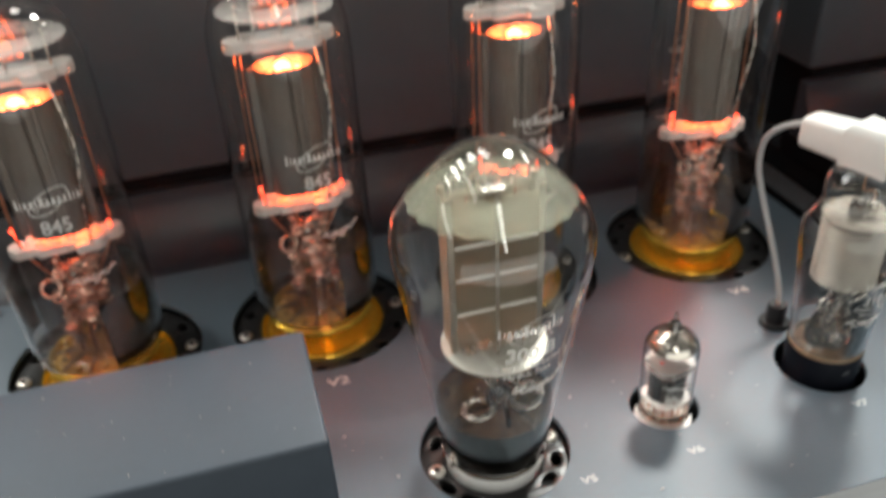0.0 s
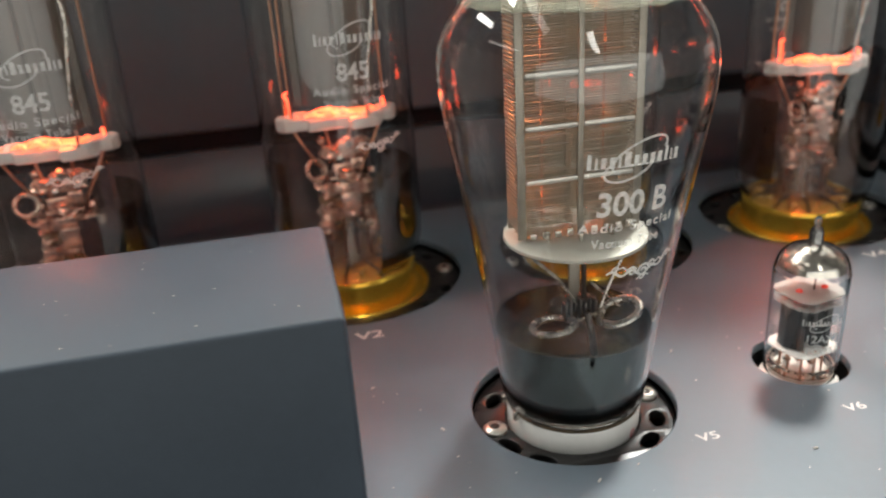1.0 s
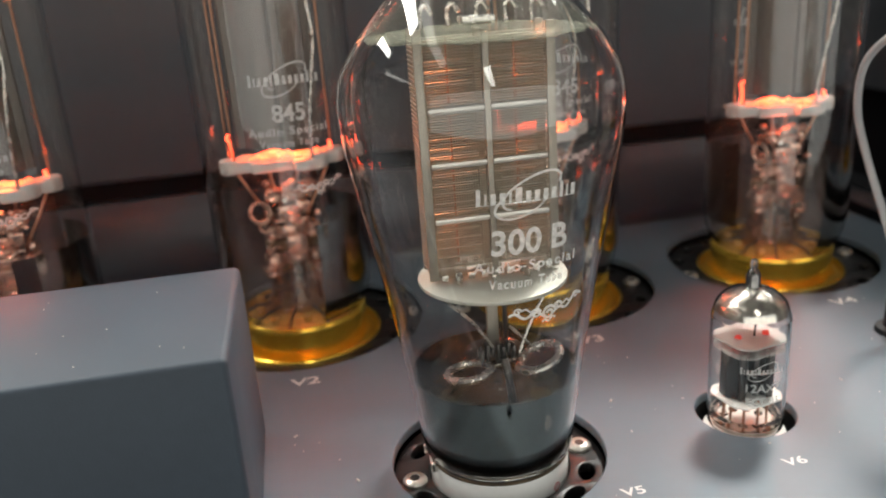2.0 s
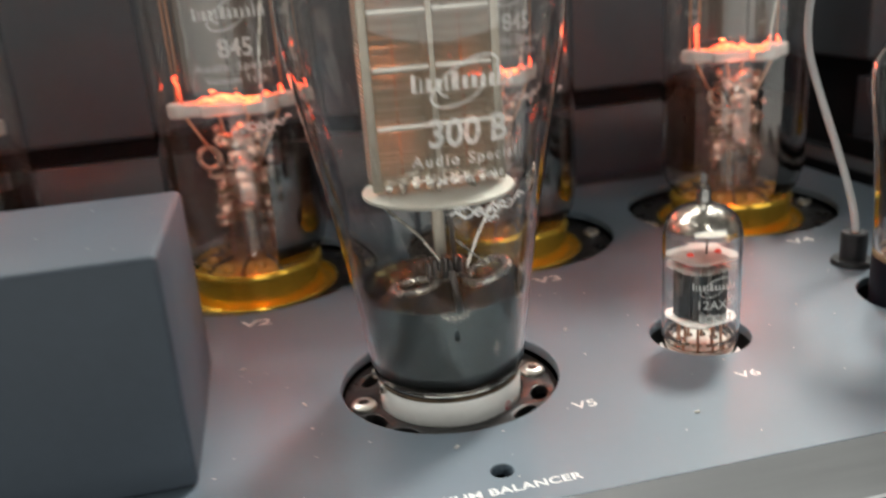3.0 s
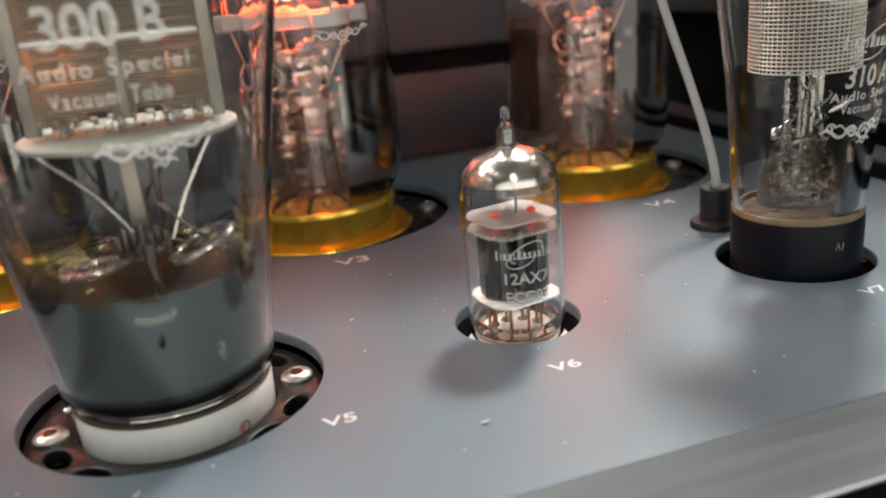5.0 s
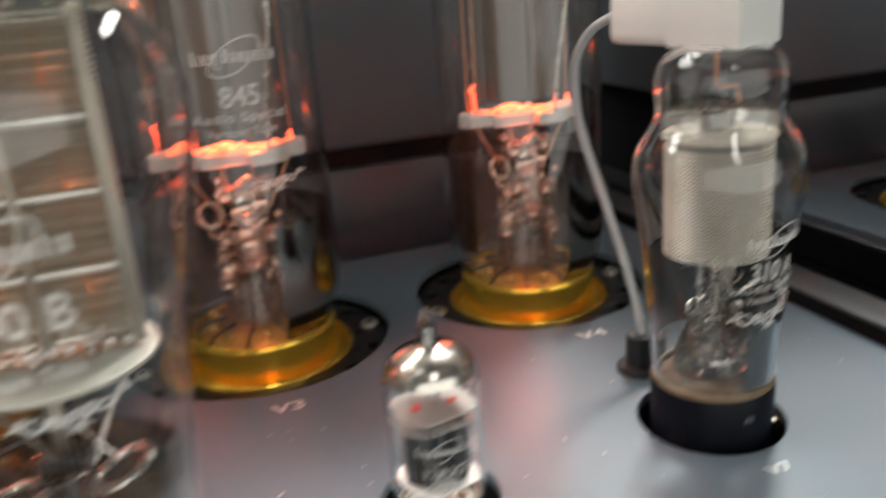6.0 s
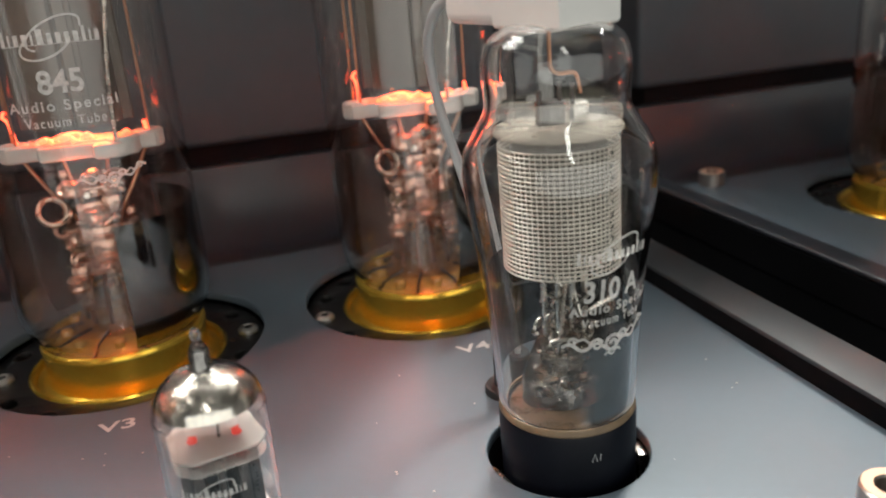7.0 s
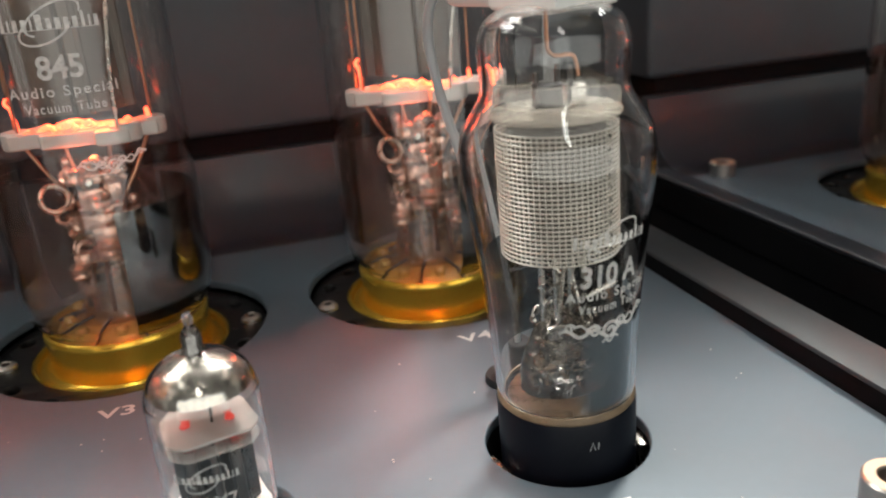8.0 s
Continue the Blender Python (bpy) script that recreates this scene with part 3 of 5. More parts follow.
holes = [circle_points(x, y, 0.0428, 72) for x, y in BIG]
holes += [circle_points(*MID, 0.0295, 64), circle_points(*SMALL, 0.0140, 48), circle_points(*DRIVER, 0.0186, 56), circle_points(0.0524, -0.1051, 0.0025, 24)]
plate = part("top_plate", sheet(outline, holes, 0.003, 0.0004), PLATE, amp, "satin blue-grey top plate with white markings", smooth=False)

for i, (x, y) in enumerate(BIG):
    socket_ring(amp, x, y, 0.0426, 0.0302, 0.0375, (2, 182), [(a, 0.0031, 0.0024) for a in (28, 55, 80, 105, 130, 155, 208, 235, 260, 285, 310, 335)])
socket_ring(amp, *MID, 0.0292, 0.0196, 0.0242, (4, 184), [(a, 0.0040, 0.0023) for a in (-24, 32, 62, 118, 148, 204, 230, 310)])
for (x, y), r in ((SMALL, 0.0140), (DRIVER, 0.0186)):
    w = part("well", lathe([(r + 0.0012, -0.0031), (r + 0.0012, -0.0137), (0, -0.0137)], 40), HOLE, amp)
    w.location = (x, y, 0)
clip = part("socket_clip", box(-0.0012, 0.0012, -0.003, 0.003, -0.012, -0.003, 0.0004), NICKEL, amp)
clip.matrix_local = pose(DRIVER[0] + 0.0170, DRIVER[1] - 0.003, 0.0, 0, 0, -10)
clip = part("socket_clip", box(-0.0010, 0.0010, -0.005, 0.005, -0.012, -0.002, 0.0004), NICKEL, amp)
clip.matrix_local = pose(DRIVER[0] - 0.0172, DRIVER[1] - 0.002, 0.0, 0, 0, 8)

trim = bmesh.new()
loop = ((PY0, -0.0001), (PY0 - 0.009, -0.0085), (PY0 - 0.0094, -0.0092), (PY0 - 0.0090, -0.0100), (PY0, -0.0135))
sides = [[trim.verts.new((x, y, z)) for y, z in loop] for x in (PX0 - 0.008, PX1 + 0.0)]
trim.faces.new(sides[0])
trim.faces.new(sides[1])
for k in range(5):
    trim.faces.new((sides[0][k], sides[0][(k + 1) % 5], sides[1][(k + 1) % 5], sides[1][k]))
bmesh.ops.recalc_face_normals(trim, faces=trim.faces)
part("front_trim", trim, TRIM, amp, "brushed aluminium bevelled front edge", smooth=False)

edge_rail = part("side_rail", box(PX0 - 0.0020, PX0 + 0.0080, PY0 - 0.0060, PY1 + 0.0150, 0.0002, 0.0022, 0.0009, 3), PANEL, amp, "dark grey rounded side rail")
# rail sides are split off and blackened, their shade put into the colour
part("rail_side", box(PX0 - 0.0022, PX0 - 0.0004, PY0 - 0.0058, PY1 + 0.0348, -0.0135, 0.0000), BLACK, edge_rail, "side of the rail, blackened for shade", smooth=False)
rail = part("side_rail", box(PX1 + 0.0002, PX1 + 0.0150, PY0 - 0.0095, PY1 + 0.035, 0.0046, 0.0062, 0.0006), RAIL, amp, "dark grey raised side rail")
part("rail_side", box(PX1 + 0.0004, PX1 + 0.0148, PY0 - 0.0093, PY1 + 0.0348, -0.0135, 0.0048), BLACK, rail, "side of the rail, blackened for shade", smooth=False)
part("chassis", box(-0.187, 0.286, -0.124, 0.27, -0.1, -0.014, 0.002), BLACK, amp, "black chassis body")
for fx in (-0.165, 0.262):
    for fy in (-0.095, 0.240):
        foot = part("rubber_foot", lathe([(0.0, -0.1098), (0.014, -0.1098), (0.016, -0.108), (0.018, -0.1001)], 28), RUBBER, amp, "black rubber foot")
        foot.location = (fx, fy, 0)
# the plate bends up behind the valves into a rear panel, with the transformer housing over it
HX0, HX1 = -0.176, 0.288
bent = [(PY1 + 0.0002, -0.0004), (0.1220, 0.0), (0.1285, 0.0016), (0.1345, 0.0052), (0.1400, 0.0105), (0.1445, 0.0170), (0.1478, 0.0240), (0.1495, 0.0315)]
bent = smooth_profile(bent, 4)
panel = bmesh.new()
rows = [[panel.verts.new((x, y, z)) for x in (HX0, HX1)] for y, z in bent + [(0.1560, 0.0315), (0.1560, -0.0130), (PY1 + 0.0002, -0.0130)]]
for k in range(len(rows)):
    p, q = rows[k], rows[(k + 1) % len(rows)]
    panel.faces.new((p[0], p[1], q[1], q[0]))
panel.faces.new([r[0] for r in rows])
panel.faces.new([r[1] for r in rows])
bmesh.ops.recalc_face_normals(panel, faces=panel.faces)
part("rear_panel", panel, PANEL, amp, "blue-grey panel curving up behind the valves, darkened for shade")
# its unseen top is raised to 0.318 to shade the plate's back
part("rear_cover", box(HX0, HX1, 0.1495, 0.272, 0.0405, 0.318, 0.003, 3), REAR, amp, "charcoal painted rear transformer housing")
part("spacer", box(HX0 + 0.008, HX1 - 0.008, 0.1565, 0.265, -0.0135, 0.0407), BLACK, amp)

cover = box(-0.165, -0.0127, -0.0900, -0.0275, 0.0002, 0.0536)
for v in cover.verts:
    if v.co.z > 0.05 and v.co.y < -0.05:
        v.co.y += 0.0030
bmesh.ops.bevel(cover, geom=cover.edges[:], offset=0.0016, segments=3, profile=0.5, affect="EDGES")
part("transformer_cover", cover, COVER, amp, "dark blue-grey painted transformer cover box")


def standoff(parent, x, y, h):
    s = part("standoff", lathe([(0.0030, h - 0.004), (0.0030, h - 0.0004), (0.0034, h), (0.0054, h), (0.0058, h - 0.0004), (0.0058, 0.0)], 28), STANDOFF, parent)
    s.location = (x, y, 0)
    face = part("standoff_face", lathe([(0.0033, h + 0.00012), (0.0054, h + 0.00012)], 28), COPPERTOP, s, "copper coloured rim")
    part("thread", lathe([(0.0029, h - 0.0045), (0, h - 0.0045)], 20), DARKMETAL, s)
    return s


standoff(amp, 0.2432, -0.1078, 0.0110)
standoff(amp, -0.1608, 0.1089, 0.0060)

for text, x, y, size in (("V1", -0.1, 0.0004, 1.42), ("V2", 0, 0.0004, 1.42), ("V3", 0.1005, -0.0002, 1.42), ("V4", 0.2, 0.0002, 1.42), ("V5", 0.080, -0.0848, 0.92), ("V6", 0.1250, -0.0845, 0.92), ("V7", 0.2010, -0.0836, 0.92)):
    mark = part("marking", moved(lettering(text, 0.0056 * size, bold=0.00010 * size), Matrix.Diagonal((1.12, 0.86, 1, 1))), WHITE, plate, "white printed marking")
    mark.location = (x, y, 0.00006)
mark = part("marking", moved(lettering("HUM BALANCER", 0.0040, spacing=1.05, bold=0.00010), Matrix.Diagonal((1.0, 0.82, 1, 1))), WHITE, plate, "white printed marking")
mark.location = (0.0526, -0.1123, 0.00006)

gr = part("grommet", lathe([(0.0016, 0.0115), (0.0038, 0.0115), (0.0042, 0.011), (0.0042, 0.0022), (0.0064, 0.0018), (0.0068, 0.0012), (0.0068, 0.0)], 32), RUBBER, amp, "black rubber cable grommet")
gr.location = (*GROMMET, 0)
cable_line = bend([(GROMMET[0], GROMMET[1], 0.004), (GROMMET[0], GROMMET[1], 0.0135), (0.1998, -0.0235, 0.024), (0.1990, -0.0165, 0.038), (0.1968, -0.0090, 0.055),
                   (0.1938, -0.0058, 0.069), (0.1912, -0.0074, 0.080), (0.1893, -0.0120, 0.090), (0.1896, -0.0195, 0.0975), (0.1925, -0.0255, 0.1010), (0.1945, -0.0310, 0.1025)], 8)
part("grid_cable", rod(cable_line, 0.00125, 10), SLEEVE, amp, "grey sleeved grid cable")


# ---- big transmitting triode ----
def big_triode():
    ob = thing("transmitting_triode", "tall clear glass triode valve with glowing filament on a gold base", "vacuum tube", group="row of big triodes")
    base = [(0.0, -0.0125), (0.0275, -0.0125), (0.0298, -0.0090), (0.0303, -0.0060), (0.0301, -0.0044), (0.0294, -0.0037), (0.0286, -0.0042), (0.0280, -0.0058), (0.0262, -0.0063), (0.0250, -0.0056), (0.0246, -0.0030),
            (0.0245, 0.0036), (0.0248, 0.0044), (0.0249, 0.0056), (0.0245, 0.0066), (0.0238, 0.0070), (0.0232, 0.0064), (0.0230, 0.0020), (0.0, 0.0012)]
    part("base", lathe(base, 72), GOLD, ob, "gold plated base")
    prof = smooth_profile([(0.0222, 0.0022), (0.0229, 0.0064), (0.0249, 0.0092), (0.0271, 0.0128), (0.0284, 0.0190), (0.0287, 0.0290), (0.0287, 0.0500), (0.0287, 0.0900), (0.0287, 0.1330),
                           (0.0272, 0.1480), (0.0225, 0.1585), (0.0130, 0.1650), (0.0, 0.1672)])
    bulb(ob, shell(prof, 0.0010), BROWNGLASS)
    ra = radius_of(prof)
    # getter flash low on the bulb, in two patches
    for a0, a1, z0, z1 in ((-78, 52, 0.008, 0.046), (150, 212, 0.020, 0.054)):
        pr = [(ra(z0 + (z1 - z0) * i / 10) - 0.0013, z0 + (z1 - z0) * i / 10) for i in range(11)]
        part("getter_flash", lathe(pr, 20, a0, a1), FLASH if a0 < 0 else FLASHBROWN, ob, "dark mirror flash inside the glass")
    part("getter_smoke", lathe([(ra(z) - 0.0014, z) for z in np.linspace(0.010, 0.056, 12)], 24, 56, 148), SMOKE, ob, "smoky brown lining at the back")
    part("getter_tint", lathe([(ra(z) - 0.0016, z) for z in np.linspace(0.008, 0.060, 12)], 48), GETTERTINT, ob, "brown smoky lining low in the bulb")
    # top discs and upper ceramic
    top = sheet(circle_points(0, 0, 0.0232, 48), [[(0.011 * math.cos(i * 0.3927) + 0.002, 0.0045 * math.sin(i * 0.3927)) for i in range(16)]], 0.0006)
    part("top_mica", moved(top, Matrix.Translation((0, 0, 0.1512))), MICACLEAR, ob, "thin mica disc")
    for z, name in ((0.1378, "upper_ceramic"), (0.0648, "lower_ceramic")):
        bits = [box(-0.0205, 0.0205, -0.0050, 0.0048, z - 0.0024, z + 0.0020, 0.0010)]
        bits.append(box(-0.0120, 0.0040, -0.0060, 0.0100, z - 0.0030, z + 0.0014, 0.0010))
        bits.append(box(0.0030, 0.0128, -0.0100, 0.0088, z - 0.0032, z + 0.0012, 0.0012))
        for sx in (-1, 1):
            bits.append(lathe([(0, -0.0026), (0.0036, -0.0026), (0.0042, -0.002), (0.0042, 0.002), (0.0036, 0.0026), (0, 0.0026)], 20, at=(sx * 0.0185, 0, z)))
        bits.append(lathe([(0, -0.003), (0.0038, -0.003), (0.0044, -0.0024), (0.0044, 0.0018), (0.0038, 0.0024), (0, 0.0024)], 20, at=(0.0115, -0.005, z)))
        bits.append(lathe([(0, -0.0024), (0.003, -0.0024), (0.003, 0.002), (0, 0.002)], 16, at=(-0.0128, 0.0055, z)))
        part(name, joined(*bits), CERAMIC, ob, "white ceramic spacer")
    for x, y in ((-0.009, 0.003), (0.009, 0.003), (0.0, -0.005), (0.015, -0.004), (-0.016, -0.002)):
        part("post", rod([(x, y, 0.1395), (x, y, 0.1535)], 0.0005, 6), NICKEL, ob)
    # plate: a folded box with fins
    section = [(-0.0155, 0.0), (-0.0150, 0.0007), (-0.0124, 0.0011)]
    section += [(-0.0122 * math.cos(radians(a)), 0.0090 * math.sin(radians(a)) ** 0.8) for a in range(16, 84, 8)]
    section += [(-0.0008, 0.0088), (0.0, 0.0080)]
    section += [(-x, y) for x, y in reversed(section[:-1])]
    section += [(x, -y) for x, y in reversed(section[1:-1])]
    bm = bmesh.new()
    levels = [[bm.verts.new((x, y, z)) for x, y in section] for z in (0.0712, 0.0722, 0.0980, 0.1265, 0.1277)]
    for a, b in zip(levels, levels[1:]):
        for k in range(len(section)):
            bm.faces.new((a[k], a[(k + 1) % len(section)], b[(k + 1) % len(section)], b[k]))
    bmesh.ops.recalc_face_normals(bm, faces=bm.faces)
    part("plate", bm, ANODE, ob, "grey metal plate")
    part("plate_rib", joined(box(0.0036, 0.0052, -0.0092, -0.0076, 0.071, 0.1265, 0.0004), box(-0.0022, 0.0022, 0.0082, 0.0098, 0.071, 0.1265, 0.0004)), ANODE, ob)
    # filament, glowing where it leaves the plate
    for x0, x1, y0, rr in ((-0.0118, -0.0072, -0.0034, 0.0013), (-0.0060, -0.0014, -0.0036, 0.0016), (0.0000, 0.0034, -0.0028, 0.0013), (0.0112, 0.0136, -0.0024, 0.0008), (-0.0090, 0.0020, 0.0026, 0.0009)):
        line = [(x0 + (x1 - x0) * i / 10, y0 + 0.0008 * math.sin(i * 1.1), 0.0664 + 0.0017 * math.sin(math.pi * i / 10)) for i in range(11)]
        part("filament", rod(line, rr * 0.62, 8), FILAMENT, ob, "glowing orange filament")
    for x0, y0 in ((-0.0075, -0.002), (-0.0025, 0.001), (0.0025, -0.001), (0.0070, 0.002)):
        part("inner_filament", rod([(x0 * 0.85, y0 * 0.6, 0.0704), (x0 * 0.85, y0 * 0.6, 0.1255)], 0.0012, 6), INNERHOT, ob, "white-hot filament inside the plate")
    mouth = lathe([(0.0, 0.0022), (0.0030, 0.0019), (0.0050, 0.0009), (0.0056, 0.0)], 20)
    part("hot_mouth", moved(mouth, pose(-0.0010, -0.0028, 0.1274, 0, 0, 0) @ Matrix.Diagonal((0.62, 0.66, 1, 1))), HOTWHITE, ob, "bright glowing mouth of the plate")
    part("filament_hook", rod(bend([(-0.0172, -0.001, 0.0668), (-0.0178, -0.002, 0.0735), (-0.0188, -0.003, 0.0755), (-0.0180, -0.004, 0.0770)], 4), 0.00045, 8), FILAMENT, ob)
    part("filament_hook", rod([(0.0182, -0.001, 0.0668), (0.0178, -0.001, 0.0700)], 0.0006, 8), FILAMENT, ob)
    # support wires
    for x, y in ((-0.0188, 0.0018), (0.0188, 0.0018), (-0.0172, -0.003)):
        part("support_wire", rod([(x, y, 0.067), (x, y, 0.136)], 0.00045, 6), COPPER, ob)
    part("spring_wire", rod(bend([(0.0120, -0.0085, 0.1360), (0.0138, -0.0098, 0.1200), (0.0146, -0.0105, 0.1080), (0.0128, -0.0105, 0.0960), (0.0106, -0.0095, 0.0800), (0.0098, -0.0085, 0.0660)], 5), 0.0006, 8), NICKEL, ob, "bright bent spring wire")
    # stem and lead-in wires below
    stem = smooth_profile([(0.0205, 0.0025), (0.0185, 0.0060), (0.0125, 0.0110), (0.0098, 0.0200), (0.0085, 0.0290), (0.0078, 0.0360), (0.0, 0.0372)])
    part("stem", moved(lathe(stem, 40), Matrix.Diagonal((1, 0.8, 1, 1))), STEM, ob, "glass stem")
    for x, y, tx, ty in ((-0.0055, 0.001, -0.0175, 0.0), (-0.0020, -0.002, -0.006, -0.004), (0.0020, 0.002, 0.006, 0.004), (0.0055, -0.001, 0.0175, 0.0)):
        part("lead_wire", rod(bend([(x * 1.2, y, 0.006), (x, y, 0.030), (x * 1.1, y * 1.2, 0.042), (tx * 0.6 + x * 0.4, ty, 0.054), (tx, ty, 0.0635)], 4), 0.0006, 6), COPPER, ob)
    for cx, cz, tilt, rr in ((-0.0112, 0.0480, 25, 0.0038),):
        ring = [(rr * math.cos(2 * math.pi * i / 24), rr * math.sin(2 * math.pi * i / 24), 0) for i in range(24)]
        part("getter_ring", moved(rod(ring, 0.0008, 8, closed=True), pose(cx, -0.0075, cz, 68, tilt, 12)), RINGMETAL, ob, "wire getter ring")
    for dims in ((-0.0075, 0.0060, -0.0050, 0.0040, 0.0520, 0.0532), (-0.0062, 0.0065, -0.0056, 0.0046, 0.0425, 0.0436), (-0.0048, 0.0020, -0.0072, -0.0040, 0.0440, 0.0490),
                 (0.0022, 0.0070, -0.0060, -0.0030, 0.0455, 0.0500), (-0.0080, 0.0080, -0.0045, 0.0045, 0.0360, 0.0372), (-0.0030, 0.0045, -0.0082, -0.0058, 0.0330, 0.0375),
                 (0.0060, 0.0105, -0.0050, -0.0020, 0.0245, 0.0290), (-0.0105, -0.0060, -0.0050, -0.0015, 0.0235, 0.0295)):
        part("clamp", box(*dims, 0.0004), GLOWNICKEL, ob)
    for z0, z1, r, m in ((0.0262, 0.0306, 0.0112, GLOWNICKEL), (0.0312, 0.0352, 0.0104, TAN), (0.0368, 0.0412, 0.0108, GLOWNICKEL), (0.0500, 0.0530, 0.0086, GLOWNICKEL)):
        band = lathe([(0, z0), (r * 0.93, z0), (r, z0 + 0.0006), (r * 0.98, (z0 + z1) / 2), (r, z1 - 0.0006), (r * 0.93, z1), (0, z1)], 28)
        part("mount_band", moved(band, Matrix.Diagonal((1, 0.52, 1, 1))), m, ob, "nickel mount band tinted for the filament glow")
    part("foot", lathe([(0.0, 0.0090), (0.0090, 0.0088), (0.0150, 0.0080), (0.0195, 0.0066), (0.0214, 0.0048)], 48), FOOT, ob, "amber glass foot")
    for k in range(9):
        part("foot_lead", moved(rod([(0.0100, 0, 0.0094), (0.0160, 0, 0.0084), (0.0212, 0, 0.0064)], 0.0005, 6), pose(0, 0, 0, 0, 0, 40 * k + 9)), DARKMETAL, ob)
        part("foot_bead", moved(lathe([(0, 0.0015), (0.0016, 0.0009), (0.0021, -0.0004), (0.0016, -0.0016), (0, -0.0018)], 12, at=(0.0165 + 0.0012 * (k % 2), 0, 0.0086)), pose(0, 0, 0, 0, 0, 40 * k + 29)), FOOT, ob, "amber glass bead")
    rnd = random.Random(8)
    for k in range(22):
        s = rnd.uniform(0.0012, 0.0026)
        lump = lathe([(0, -s), (s * 0.8, -s * 0.7), (s, 0), (s * 0.6, s * 0.8), (0, s * 0.9)], 9)
        part("terminal", moved(lump, pose(rnd.uniform(-0.0105, 0.0105), rnd.uniform(-0.0085, 0.0030), rnd.uniform(0.0140, 0.0580), rnd.uniform(0, 90), rnd.uniform(0, 90), 0)), NICKEL if k % 3 else GLOWNICKEL, ob)
    rnd = random.Random(3)
    for k in range(9):
        x, y, z, rr = rnd.uniform(-0.0125, 0.0125), rnd.uniform(-0.0090, -0.0010), rnd.uniform(0.0150, 0.0570), rnd.uniform(0.0016, 0.0036)
        curl = [(rr * math.cos(radians(d)), rr * math.sin(radians(d)), 0.0006 * d / 90) for d in range(0, rnd.randrange(180, 320), 20)]
        part("weld_wire", moved(rod(curl, rnd.uniform(0.0005, 0.0009), 6), pose(x, y, z, rnd.uniform(30, 90), rnd.uniform(-60, 60), 20)), GLOWNICKEL, ob)
    part("exhaust_tube", moved(lathe(smooth_profile([(0.0130, 0.0060), (0.0108, 0.0120), (0.0100, 0.0200), (0.0085, 0.0240), (0.0, 0.0250)]), 28), Matrix.Diagonal((1, 0.7, 1, 1))), CRUMPLED, ob, "glass exhaust tube").visible_shadow = False
    for x, y, z, r, h in ((-0.0040, -0.0040, 0.0535, 0.0032, 0.0050), (0.0050, -0.0030, 0.0545, 0.0028, 0.0045), (0.0, -0.0050, 0.0455, 0.0040, 0.0045), (-0.0058, -0.0030, 0.0390, 0.0030, 0.0050),
                          (0.0055, -0.0035, 0.0385, 0.0034, 0.0055), (0.0005, -0.0060, 0.0310, 0.0046, 0.0040), (-0.0070, -0.0040, 0.0245, 0.0034, 0.0045), (0.0068, -0.0045, 0.0230, 0.0030, 0.0040)):
        part("terminal", lathe([(0, -h / 2), (r * 0.8, -h / 2), (r, -h * 0.3), (r * 0.86, 0), (r, h * 0.3), (r * 0.7, h / 2), (0, h / 2)], 14, at=(x * 1.35, y * 1.2, z)), GLOWNICKEL, ob, "nickel terminal tinted for the filament glow")
    part("glass_press", moved(lathe(smooth_profile([(0.0085, 0.0340), (0.0098, 0.0380), (0.0094, 0.0440), (0.0070, 0.0480), (0.0, 0.0485)]), 32), Matrix.Diagonal((1, 0.55, 1, 1))), STEM, ob)
    # print on the glass
    badge(ob, 0.0243, ra, 0.0967, 3)
    part("printed_text", wrapped(fitted(lettering("845", 0.0078, bold=0.00018), 0.0110, 0.0060), ra, 0.0863, 2.4), PRINT, ob)
    part("printed_text", wrapped(fitted(lettering("Audio Special", 0.0042, spacing=1.25, bold=0.00008), 0.0270, 0.0036), ra, 0.0800, 1.5), PRINT, ob)
    part("printed_text", wrapped(fitted(lettering("Vacuum Tube", 0.0036, spacing=1.25, bold=0.00006), 0.0200, 0.0026), ra, 0.0762, 1.0), PRINT, ob)
    part("printed_scroll", wrapped(scrollwork(0.019), ra, 0.0600, 18), PRINT, ob)
    return ob


